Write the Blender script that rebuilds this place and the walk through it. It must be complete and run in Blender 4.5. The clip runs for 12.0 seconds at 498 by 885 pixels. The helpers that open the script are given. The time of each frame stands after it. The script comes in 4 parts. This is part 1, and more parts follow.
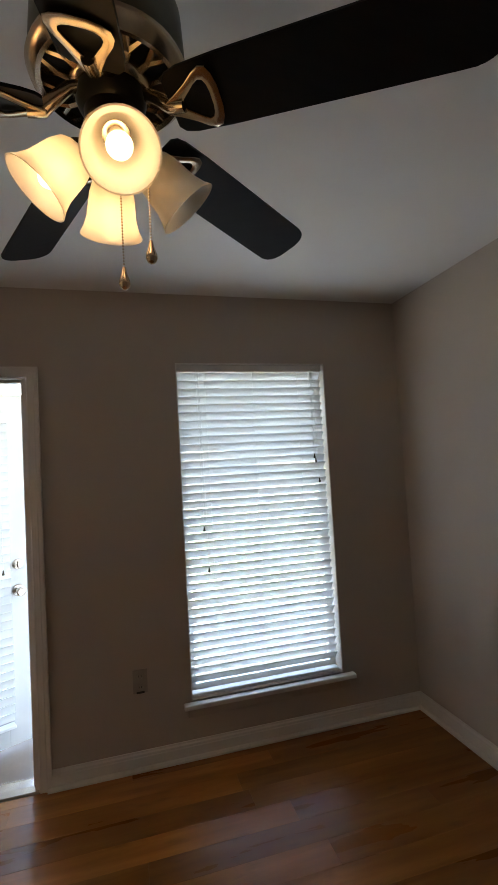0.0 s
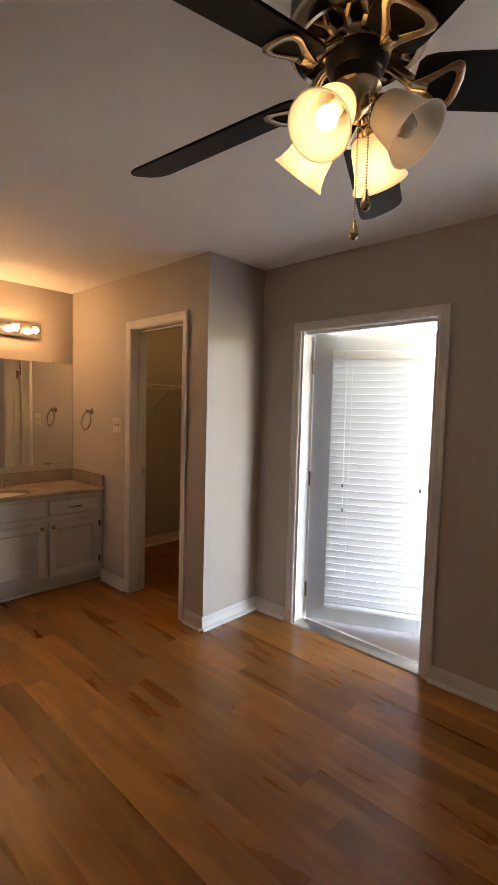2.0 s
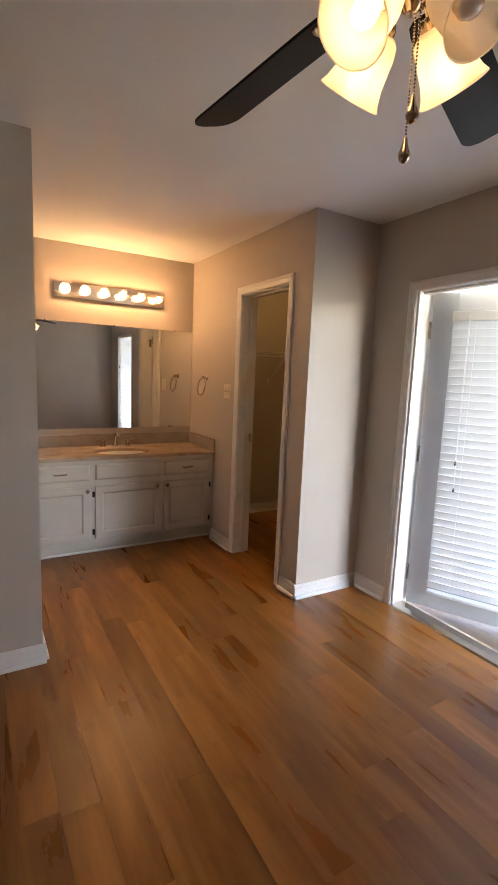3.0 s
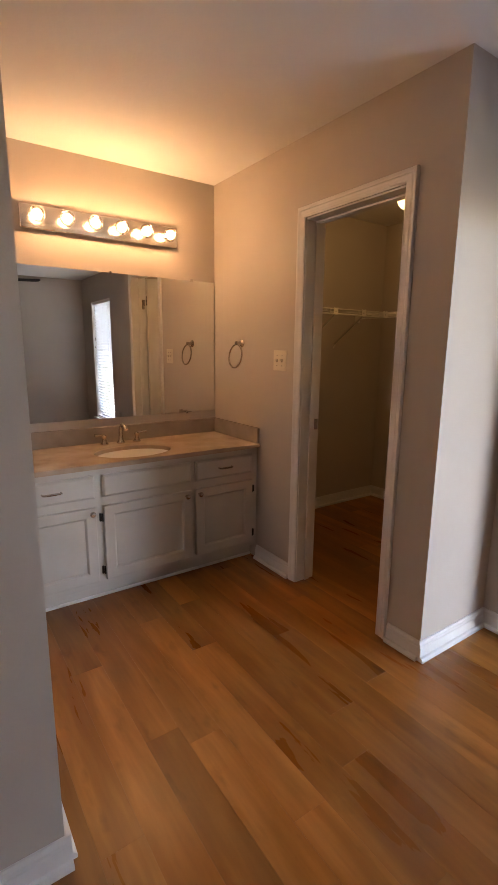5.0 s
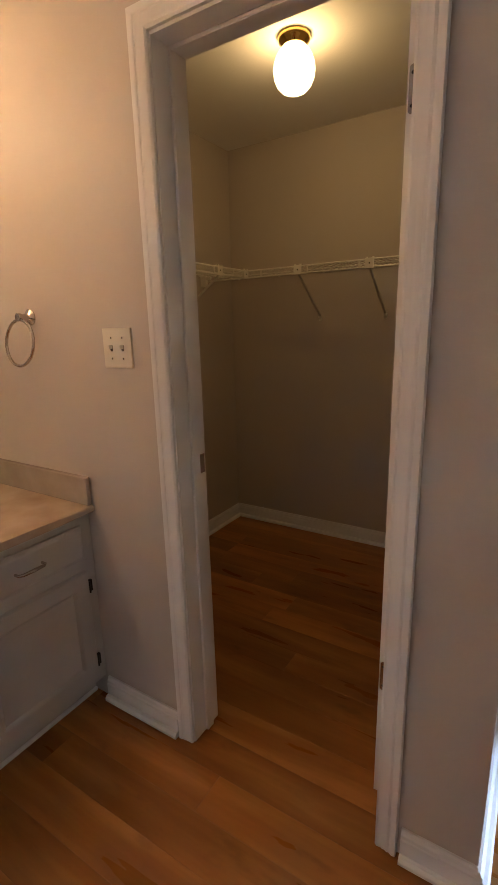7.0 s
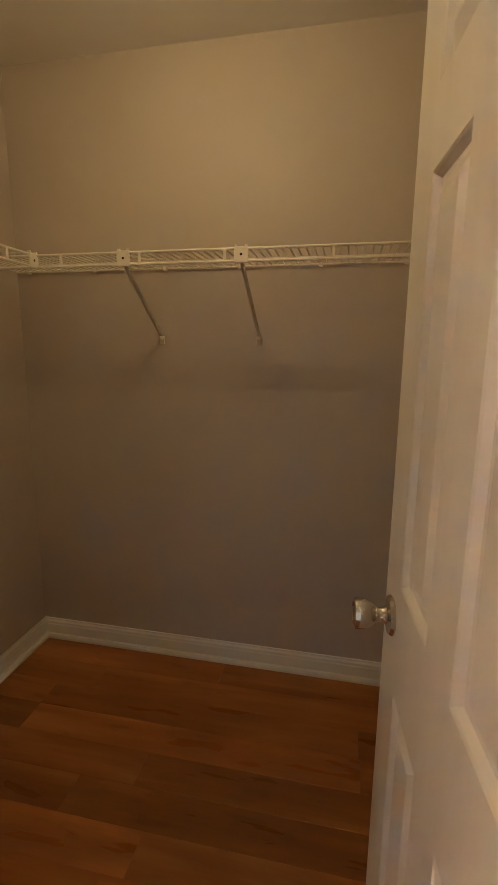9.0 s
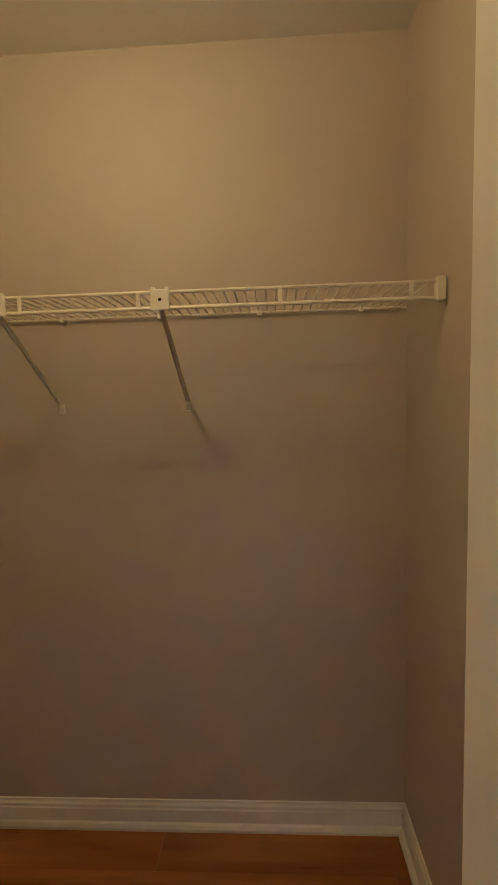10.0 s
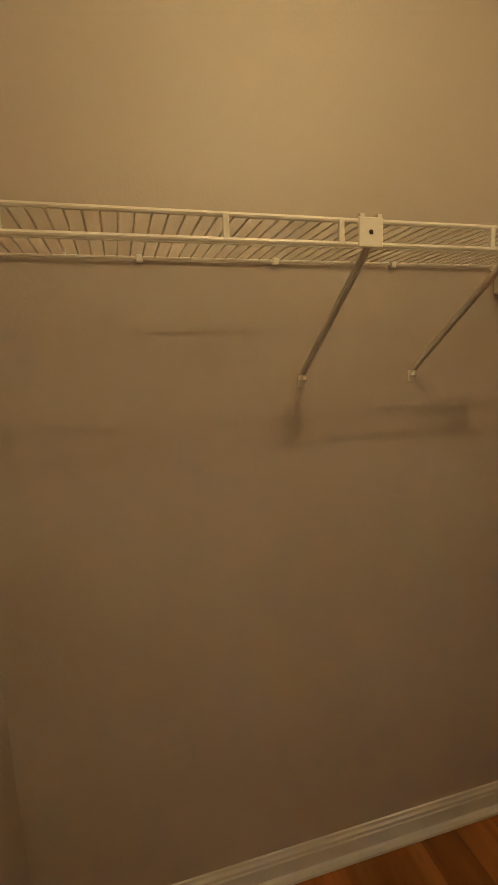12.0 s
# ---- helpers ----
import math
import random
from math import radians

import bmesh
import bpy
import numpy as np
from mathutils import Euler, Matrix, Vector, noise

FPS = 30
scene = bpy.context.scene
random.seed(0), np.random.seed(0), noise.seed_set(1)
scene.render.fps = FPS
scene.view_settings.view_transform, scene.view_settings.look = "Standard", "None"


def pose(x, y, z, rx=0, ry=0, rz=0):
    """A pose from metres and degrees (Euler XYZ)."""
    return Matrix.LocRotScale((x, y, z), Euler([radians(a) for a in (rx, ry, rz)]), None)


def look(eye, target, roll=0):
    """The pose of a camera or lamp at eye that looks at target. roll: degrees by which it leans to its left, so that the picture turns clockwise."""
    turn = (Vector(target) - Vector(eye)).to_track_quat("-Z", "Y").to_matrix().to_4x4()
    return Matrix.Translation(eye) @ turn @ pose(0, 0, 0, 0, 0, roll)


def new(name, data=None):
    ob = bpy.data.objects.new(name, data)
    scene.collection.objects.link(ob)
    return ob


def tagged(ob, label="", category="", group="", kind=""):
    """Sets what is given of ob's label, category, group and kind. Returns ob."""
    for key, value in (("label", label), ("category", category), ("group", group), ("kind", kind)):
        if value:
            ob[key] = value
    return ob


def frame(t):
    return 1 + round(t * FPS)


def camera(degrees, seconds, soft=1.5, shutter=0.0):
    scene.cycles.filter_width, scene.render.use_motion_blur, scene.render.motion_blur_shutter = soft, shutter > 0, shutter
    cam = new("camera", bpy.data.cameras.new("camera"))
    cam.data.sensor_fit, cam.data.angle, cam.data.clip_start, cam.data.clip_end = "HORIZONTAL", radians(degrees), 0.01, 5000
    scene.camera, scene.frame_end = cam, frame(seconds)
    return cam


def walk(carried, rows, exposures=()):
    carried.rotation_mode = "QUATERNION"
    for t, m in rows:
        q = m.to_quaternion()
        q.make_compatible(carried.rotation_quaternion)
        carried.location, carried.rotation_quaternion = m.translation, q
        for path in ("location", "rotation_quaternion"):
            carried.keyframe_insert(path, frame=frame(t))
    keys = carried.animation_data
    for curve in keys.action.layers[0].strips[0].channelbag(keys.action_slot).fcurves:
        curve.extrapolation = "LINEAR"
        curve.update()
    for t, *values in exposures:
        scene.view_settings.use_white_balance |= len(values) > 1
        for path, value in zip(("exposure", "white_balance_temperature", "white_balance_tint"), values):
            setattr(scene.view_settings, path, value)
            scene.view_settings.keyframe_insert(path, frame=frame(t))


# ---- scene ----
cam = camera(56.1, 12.0)
PATH = [
    (0, (1.044, 1.35, 1.491), (1.583, 3.274, 1.588), -3.3),
    (0.5, (1.142, 1.288, 1.494), (1.112, 3.287, 1.529), -0.5),
    (1, (1.288, 1.321, 1.472), (0.678, 3.225, 1.444), 0.9),
    (1.5, (1.442, 1.333, 1.469), (0.423, 3.051, 1.38), 0.9),
    (2, (1.608, 1.338, 1.466), (0.244, 2.794, 1.323), 1.5),
    (2.5, (1.677, 1.422, 1.458), (0.045, 2.556, 1.243), 2.1),
    (3, (1.706, 1.553, 1.444), (-0.001, 2.556, 1.161), 2.4),
    (3.5, (1.537, 1.56, 1.432), (-0.161, 2.559, 1.091), 1.6),
    (3.7, (1.401, 1.544, 1.436), (-0.293, 2.545, 1.075), 1.1),
    (5.3, (0.287, 1.662, 1.361), (-1.274, 2.845, 0.954), 0.4),
    (5.5, (0.166, 1.706, 1.357), (-1.346, 2.947, 0.937), 0.2),
    (6, (-0.12, 1.904, 1.369), (-1.497, 3.285, 0.924), -0.7),
    (6.5, (-0.388, 2.094, 1.374), (-1.566, 3.64, 0.901), -1.2),
    (7, (-0.631, 2.338, 1.36), (-1.662, 3.984, 0.883), -1.5),
    (7.2, (-0.707, 2.445, 1.378), (-1.663, 4.135, 0.901), -1.5),
    (8.8, (-1.056, 3.153, 1.35), (-1.488, 5.06, 0.928), 0.1),
    (9, (-1.068, 3.261, 1.364), (-1.471, 5.182, 0.979), 0.5),
    (9.5, (-1.146, 3.439, 1.396), (-1.375, 5.398, 1.067), -0.2),
    (9.8, (-1.168, 3.562, 1.387), (-1.249, 5.545, 1.14), -0.7),
    (10, (-1.155, 3.645, 1.421), (-1.257, 5.633, 1.234), -1.6),
    (10.5, (-1.178, 3.843, 1.452), (-1.775, 5.744, 1.275), -2.8),
    (10.8, (-1.238, 3.869, 1.451), (-2.26, 5.573, 1.221), -4.0),
    (11, (-1.271, 3.856, 1.444), (-2.53, 5.391, 1.208), -4.2),
    (11.3, (-1.337, 3.827, 1.443), (-2.876, 5.075, 1.174), -3.9),
    (11.5, (-1.349, 3.811, 1.445), (-3.027, 4.863, 1.171), -3.7),
    (12, (-1.389, 3.763, 1.448), (-3.292, 4.28, 1.118), -2.0),
]
walk(cam, [(t, look(eye, target, roll)) for t, eye, target, roll in PATH],
     exposures=[(0.0, 4.85, 7000, 13), (0.7, 5.0, 7200, 15), (1.5, 5.2, 7900, 18), (2.5, 5.5, 7900, 22), (3.0, 5.65, 7700, 22), (3.5, 5.68, 7200, 21), (5.5, 5.5, 7500, 26), (6.0, 5.55, 7200, 24),
                (6.5, 5.8, 6200, 18), (7.2, 5.85, 6100, 16), (8.8, 6.75, 5600, 12), (10.0, 7.0, 5450, 8), (10.8, 7.35, 5450, 5), (12.0, 7.35, 5450, 7)])

# ---- world and large lights ----
world = bpy.data.worlds.new("sky")
scene.world = world
world.use_nodes = True
wn = world.node_tree
sky = wn.nodes.new("ShaderNodeTexSky")
sky.sky_type = "NISHITA"
sky.sun_disc = False
sky.sun_elevation = radians(45)
sky.sun_rotation = radians(220)
wn.nodes["Background"].inputs["Strength"].default_value = 0.15
wn.links.new(sky.outputs[0], wn.nodes["Background"].inputs["Color"])

sun_data = bpy.data.lights.new("sun", "SUN")
sun_data.energy = 5.0
sun_data.angle = radians(0.6)
sun_data.color = (1.0, 0.97, 0.93)
sun = new("sun", sun_data)
sun.matrix_world = look((-5, -6, 8), (0, 0, 0))

WARM = (1.0, 0.50, 0.20)


def point_lamp(name, place, watts, color, radius):
    data = bpy.data.lights.new(name, "POINT")
    data.energy, data.color, data.shadow_soft_size = watts, color, radius
    ob = new(name, data)
    ob.location = place
    return ob


# sky light standing in the window's opening, behind the blind
pane_data = bpy.data.lights.new("window_sky", "AREA")
pane_data.shape = "RECTANGLE"
pane_data.size, pane_data.size_y = 0.78, 1.66
pane_data.energy = 0.13
pane_data.color = (0.93, 0.97, 1.0)
window_sky = new("window_sky", pane_data)
window_sky.matrix_world = look((1.79, 3.995, 1.17), (1.79, 2.0, 1.17))


# ---- materials ----
def material(name, color, rough=0.5, metal=0.0, vary=0.06, scale=6.0, bump=0.0, bump_scale=200.0, spec=0.5, color2=None,
             stretch=(1, 1, 1), rough_vary=0.05, **extra):
    m = bpy.data.materials.new(name)
    m.use_nodes = True
    n, l = m.node_tree.nodes, m.node_tree.links
    b = n["Principled BSDF"]
    b.inputs["Roughness"].default_value = rough
    b.inputs["Metallic"].default_value = metal
    b.inputs["Specular IOR Level"].default_value = spec
    for key, value in extra.items():
        b.inputs[key.replace("_", " ")].default_value = value
    tc = n.new("ShaderNodeTexCoord")
    mp = n.new("ShaderNodeMapping")
    mp.inputs["Scale"].default_value = stretch
    l.new(tc.outputs["Object"], mp.inputs["Vector"])
    big = n.new("ShaderNodeTexNoise")
    big.inputs["Scale"].default_value = scale
    big.inputs["Detail"].default_value = 6
    l.new(mp.outputs[0], big.inputs["Vector"])
    mix = n.new("ShaderNodeMix")
    mix.data_type = "RGBA"
    other = color2 or tuple(c * (1 - 2.2 * vary) for c in color)
    mix.inputs["A"].default_value = (*color, 1)
    mix.inputs["B"].default_value = (*other, 1)
    ramp = n.new("ShaderNodeMapRange")
    ramp.inputs["From Min"].default_value = 0.35
    ramp.inputs["From Max"].default_value = 0.7
    l.new(big.outputs["Fac"], ramp.inputs["Value"])
    l.new(ramp.outputs[0], mix.inputs["Factor"])
    l.new(mix.outputs["Result"], b.inputs["Base Color"])
    fine = n.new("ShaderNodeTexNoise")
    fine.inputs["Scale"].default_value = scale * 9
    fine.inputs["Detail"].default_value = 3
    l.new(mp.outputs[0], fine.inputs["Vector"])
    rr = n.new("ShaderNodeMapRange")
    rr.inputs["To Min"].default_value = max(0.0, rough - rough_vary)
    rr.inputs["To Max"].default_value = min(1.0, rough + rough_vary)
    l.new(fine.outputs["Fac"], rr.inputs["Value"])
    l.new(rr.outputs[0], b.inputs["Roughness"])
    if bump:
        bn = n.new("ShaderNodeTexNoise")
        bn.inputs["Scale"].default_value = bump_scale
        bn.inputs["Detail"].default_value = 2
        l.new(tc.outputs["Object"], bn.inputs["Vector"])
        bp = n.new("ShaderNodeBump")
        bp.inputs["Strength"].default_value = bump
        bp.inputs["Distance"].default_value = 0.002
        l.new(bn.outputs["Fac"], bp.inputs["Height"])
        l.new(bp.outputs[0], b.inputs["Normal"])
    return m


M_WALL = material("wall_paint", (0.52, 0.455, 0.395), 0.55, vary=0.03, scale=1.5, bump=0.25, bump_scale=140)
M_CEIL = material("ceiling_paint", (0.82, 0.80, 0.775), 0.8, vary=0.03, scale=1.2, bump=0.3, bump_scale=90)
M_TRIM = material("trim_paint", (0.76, 0.74, 0.71), 0.35, vary=0.04, scale=3)
M_DOOR = material("door_paint", (0.78, 0.75, 0.71), 0.33, vary=0.03, scale=3, bump=0.03, bump_scale=120, stretch=(6, 6, 1))
# white door paint, greyed in its colour to stand in for weaker daylight
M_PDOOR_DIM = material("patio_door_white_dimmed", (0.50, 0.515, 0.53), 0.4, vary=0.04, scale=3)
M_CAB = material("cabinet_paint", (0.55, 0.51, 0.45), 0.4, vary=0.05, scale=4, bump=0.03, bump_scale=120)
M_COUNTER = material("counter_stone", (0.55, 0.42, 0.31), 0.16, vary=0.1, scale=7, color2=(0.40, 0.28, 0.19))
M_SINK = material("sink_porcelain", (0.78, 0.74, 0.68), 0.12, vary=0.02)
M_NICKEL = material("brushed_nickel", (0.55, 0.50, 0.45), 0.2, 1.0, vary=0.02, scale=12, rough_vary=0.0)
M_SATIN = material("satin_nickel", (0.64, 0.62, 0.58), 0.17, 1.0, vary=0.02, scale=12, rough_vary=0.0)
M_CHROME = material("chrome", (0.75, 0.74, 0.73), 0.05, 1.0, vary=0.01, scale=10, rough_vary=0.0)
M_BAR = material("satin_chrome", (0.86, 0.85, 0.85), 0.2, 1.0, vary=0.02, scale=10, rough_vary=0.02)
M_BRASS = material("antique_brass", (0.62, 0.51, 0.37), 0.2, 1.0, vary=0.02, scale=8, rough_vary=0.0)
M_GOLD = material("polished_brass", (0.72, 0.5, 0.16), 0.14, 1.0, vary=0.02, rough_vary=0.0)
M_BRONZE = material("dark_bronze", (0.045, 0.038, 0.03), 0.3, 0.8, vary=0.04, scale=8, rough_vary=0.02)
M_HOUSING = material("fan_housing", (0.17, 0.165, 0.125), 0.36, 0.75, vary=0.03, scale=6, rough_vary=0.02)
M_BLADE = material("blade_black", (0.008, 0.0075, 0.0075), 0.5, vary=0.15, scale=9, stretch=(1, 8, 1), spec=0.2)
M_IVORY = material("ivory_plastic", (0.72, 0.66, 0.53), 0.35, vary=0.02)
M_PLATE = material("outlet_plastic", (0.40, 0.35, 0.30), 0.4, vary=0.04, scale=12)
M_SLOT = material("dark_slot", (0.03, 0.025, 0.02), 0.6, vary=0.1)
M_WIRE = material("white_vinyl_wire", (0.78, 0.74, 0.66), 0.35, vary=0.03)
M_POLE = material("grey_vinyl_pole", (0.62, 0.58, 0.53), 0.35, vary=0.03)
M_DECK = material("deck_wood", (0.45, 0.45, 0.44), 0.7, vary=0.12, scale=5, stretch=(1, 8, 8), bump=0.3, bump_scale=60)
# for the unseen ground outside; made pale to bounce more sunlight indoors
M_GROUND = material("lawn", (0.16, 0.16, 0.10), 0.9, vary=0.2, scale=1.5)
M_SUB = material("subfloor", (0.10, 0.055, 0.03), 0.7, vary=0.15)
M_SOCKET = material("lamp_socket", (0.75, 0.70, 0.60), 0.4, vary=0.02)
M_MIRROR = material("mirror_silver", (0.86, 0.87, 0.86), 0.0, 1.0, vary=0.0, rough_vary=0.0)
M_SPLASH = material("backsplash_stone", (0.40, 0.33, 0.27), 0.22, vary=0.1, scale=8)


def translucent(name, color, share, rough=0.45):
    m = material(name, color, rough, vary=0.03, scale=5)
    n, l = m.node_tree.nodes, m.node_tree.links
    t = n.new("ShaderNodeBsdfTranslucent")
    t.inputs["Color"].default_value = (*color, 1)
    mix = n.new("ShaderNodeMixShader")
    mix.inputs[0].default_value = share
    l.new(n["Principled BSDF"].outputs[0], mix.inputs[1])
    l.new(t.outputs[0], mix.inputs[2])
    l.new(mix.outputs[0], n["Material Output"].inputs["Surface"])
    return m


M_SLAT = translucent("blind_vinyl", (0.80, 0.82, 0.83), 0.14)
M_SHADE = translucent("frosted_glass", (0.92, 0.88, 0.80), 0.5, 0.3)
M_SHADE.node_tree.nodes["Principled BSDF"].inputs["Transmission Weight"].default_value = 0.45


def glass(name, color=(1, 1, 1), rough=0.0):
    m = bpy.data.materials.new(name)
    m.use_nodes = True
    b = m.node_tree.nodes["Principled BSDF"]
    b.inputs["Base Color"].default_value = (*color, 1)
    b.inputs["Roughness"].default_value = rough
    b.inputs["Transmission Weight"].default_value = 1.0
    b.inputs["IOR"].default_value = 1.45
    return m


M_GLASS = glass("clear_glass")


def glow(name, color, strength):
    m = bpy.data.materials.new(name)
    m.use_nodes = True
    b = m.node_tree.nodes["Principled BSDF"]
    b.inputs["Base Color"].default_value = (0.9, 0.85, 0.75, 1)
    b.inputs["Emission Color"].default_value = (*color, 1)
    b.inputs["Emission Strength"].default_value = strength
    return m


M_BULB = glow("lit_bulb", (1.0, 0.68, 0.34), 0.4)
M_FILAMENT = glow("lit_filament", (1.0, 0.72, 0.38), 1.6)
M_GLOBE = glow("lit_globe", (1.0, 0.76, 0.32), 0.09)


def wood():
    """Oak-look planks: figure along x, each plank a shade of its own, with a few small knots."""
    m = bpy.data.materials.new("oak_plank")
    m.use_nodes = True
    n, l = m.node_tree.nodes, m.node_tree.links
    b = n["Principled BSDF"]
    b.inputs["Specular IOR Level"].default_value = 0.42
    tc, info = n.new("ShaderNodeTexCoord"), n.new("ShaderNodeObjectInfo")
    cmb = n.new("ShaderNodeCombineXYZ")
    mul = n.new("ShaderNodeMath")
    mul.operation = "MULTIPLY"
    mul.inputs[1].default_value = 37.0
    l.new(info.outputs["Random"], mul.inputs[0])
    for k in range(3):
        l.new(mul.outputs[0], cmb.inputs[k])
    shift = n.new("ShaderNodeVectorMath")
    shift.operation = "ADD"
    l.new(tc.outputs["Object"], shift.inputs[0])
    l.new(cmb.outputs[0], shift.inputs[1])

    def stretched(x, y):
        mp = n.new("ShaderNodeMapping")
        mp.inputs["Scale"].default_value = (x, y, y)
        l.new(shift.outputs[0], mp.inputs["Vector"])
        return mp.outputs[0]

    def noise(x, y, detail, distortion=0.0):
        g = n.new("ShaderNodeTexNoise")
        g.inputs["Scale"].default_value = 1.0
        g.inputs["Detail"].default_value = detail
        g.inputs["Distortion"].default_value = distortion
        l.new(stretched(x, y), g.inputs["Vector"])
        return g.outputs["Fac"]

    def ranged(value, a, z, low, high):
        r = n.new("ShaderNodeMapRange")
        for key, v in (("From Min", a), ("From Max", z), ("To Min", low), ("To Max", high)):
            r.inputs[key].default_value = v
        l.new(value, r.inputs["Value"])
        return r.outputs[0]

    def times(p, q):
        t = n.new("ShaderNodeMath")
        t.operation = "MULTIPLY"
        l.new(p, t.inputs[0])
        l.new(q, t.inputs[1])
        return t.outputs[0]

    broad = noise(1.3, 9.0, 5, 0.3)
    ramp = n.new("ShaderNodeValToRGB")
    e = ramp.color_ramp.elements
    e[0].position, e[0].color = 0.28, (0.235, 0.084, 0.024, 1)
    e[1].position, e[1].color = 0.70, (0.42, 0.183, 0.058, 1)
    mid = ramp.color_ramp.elements.new(0.48)
    mid.color = (0.290, 0.114, 0.032, 1)
    l.new(broad, ramp.inputs[0])
    contour = n.new("ShaderNodeMath")
    contour.operation = "SINE"
    scaled = n.new("ShaderNodeMath")
    scaled.operation = "MULTIPLY"
    scaled.inputs[1].default_value = 30.0
    l.new(noise(0.75, 3.4, 2, 0.4), scaled.inputs[0])
    l.new(scaled.outputs[0], contour.inputs[0])
    rings = ranged(contour.outputs[0], -1.0, 1.0, 0.92, 1.04)
    pores = noise(4.0, 55.0, 3)
    streak = ranged(pores, 0.3, 0.7, 0.93, 1.05)
    knots = ranged(noise(7.0, 18.0, 3), 0.60, 0.85, 1.0, 0.60)
    shade = ranged(info.outputs["Random"], 0.0, 1.0, 0.82, 1.36)
    hsv = n.new("ShaderNodeHueSaturation")
    hsv.inputs["Saturation"].default_value = 1.05
    l.new(times(times(rings, streak), times(knots, shade)), hsv.inputs["Value"])
    l.new(ramp.outputs[0], hsv.inputs["Color"])
    l.new(hsv.outputs[0], b.inputs["Base Color"])
    l.new(ranged(broad, 0.2, 0.8, 0.24, 0.36), b.inputs["Roughness"])
    bp = n.new("ShaderNodeBump")
    bp.inputs["Strength"].default_value = 0.04
    bp.inputs["Distance"].default_value = 0.001
    l.new(pores, bp.inputs["Height"])
    l.new(bp.outputs[0], b.inputs["Normal"])
    return m


M_WOOD = wood()


# ---- mesh helpers ----
def part(name, bm, mat, parent=None, label="", smooth=False, m=None):
    me = bpy.data.meshes.new(name)
    if m is not None:
        bm.transform(m)
    bmesh.ops.recalc_face_normals(bm, faces=bm.faces)
    if smooth:
        for f in bm.faces:
            f.smooth = True
    bm.to_mesh(me)
    bm.free()
    if smooth:
        me.set_sharp_from_angle(angle=radians(38))
    me.materials.append(mat)
    ob = new(name, me)
    if parent:
        ob.parent = parent
    if label:
        tagged(ob, label=label)
    return ob


def thing(name, place, label, category, group="", kind=""):
    e = new(name)
    e.location = place
    e.empty_display_size = 0.05
    return tagged(e, label, category, group, kind)


def box(x0, x1, y0, y1, z0, z1, bevel=0.0, bm=None, seg=1):
    one = bmesh.new()
    bmesh.ops.create_cube(one, size=1)
    one.transform(Matrix.LocRotScale(((x0 + x1) / 2, (y0 + y1) / 2, (z0 + z1) / 2), None, (x1 - x0, y1 - y0, z1 - z0)))
    if bevel:
        bmesh.ops.bevel(one, geom=one.edges[:], offset=bevel, segments=seg, affect="EDGES", profile=0.5)
    return join(bm, one)


def join(bm, one):
    if bm is None:
        return one
    me = bpy.data.meshes.new("scratch")
    one.to_mesh(me)
    bm.from_mesh(me)
    one.free()
    bpy.data.meshes.remove(me)
    return bm


def lathe(profile, steps=32, bm=None, m=None):
    """A turned shape round z from (radius, height) pairs; radius 0 closes an end."""
    one = bmesh.new()
    rings = []
    for r, z in profile:
        if r <= 1e-6:
            rings.append([one.verts.new((0, 0, z))])
        else:
            rings.append([one.verts.new((r * math.cos(2 * math.pi * k / steps), r * math.sin(2 * math.pi * k / steps), z)) for k in range(steps)])
    for a, b in zip(rings, rings[1:]):
        for k in range(steps):
            j = (k + 1) % steps
            if len(a) == 1 and len(b) > 1:
                one.faces.new((a[0], b[k], b[j]))
            elif len(b) == 1 and len(a) > 1:
                one.faces.new((a[k], a[j], b[0]))
            elif len(a) > 1:
                one.faces.new((a[k], a[j], b[j], b[k]))
    if m is not None:
        one.transform(m)
    return join(bm, one)


def tube(points, radius, sides=8, bm=None, closed=False):
    """A round bar along points; radius is one number or one for each point."""
    one = bmesh.new()
    pts = [Vector(p) for p in points]
    n = len(pts)
    rad = radius if isinstance(radius, (list, tuple)) else [radius] * n
    rings, up = [], None
    for i, p in enumerate(pts):
        if closed:
            d = pts[(i + 1) % n] - pts[i - 1]
        else:
            d = pts[min(i + 1, n - 1)] - pts[max(i - 1, 0)]
        d.normalize()
        if up is None:
            up = d.orthogonal().normalized()
        up = (up - d * up.dot(d)).normalized()
        side = d.cross(up)
        rings.append([one.verts.new(p + rad[i] * (math.cos(2 * math.pi * k / sides) * up + math.sin(2 * math.pi * k / sides) * side)) for k in range(sides)])
    pairs = list(zip(rings, rings[1:])) + ([(rings[-1], rings[0])] if closed else [])
    for a, b in pairs:
        for k in range(sides):
            j = (k + 1) % sides
            one.faces.new((a[k], a[j], b[j], b[k]))
    if not closed:
        one.faces.new(rings[0][::-1])
        one.faces.new(rings[-1])
    return join(bm, one)


def prism(outline, depth, bm=None, m=None, bevel=0.0):
    """A flat outline in x, y made depth thick in z."""
    one = bmesh.new()
    low = [one.verts.new((x, y, 0)) for x, y in outline]
    top = [one.verts.new((x, y, depth)) for x, y in outline]
    one.faces.new(low[::-1])
    one.faces.new(top)
    for k in range(len(low)):
        j = (k + 1) % len(low)
        one.faces.new((low[k], low[j], top[j], top[k]))
    if bevel:
        edges = [e for f in one.faces if len(f.verts) == len(low) and len(low) > 4 for e in f.edges]
        bmesh.ops.bevel(one, geom=edges, offset=bevel, segments=2, affect="EDGES", profile=0.5)
    if m is not None:
        one.transform(m)
    return join(bm, one)


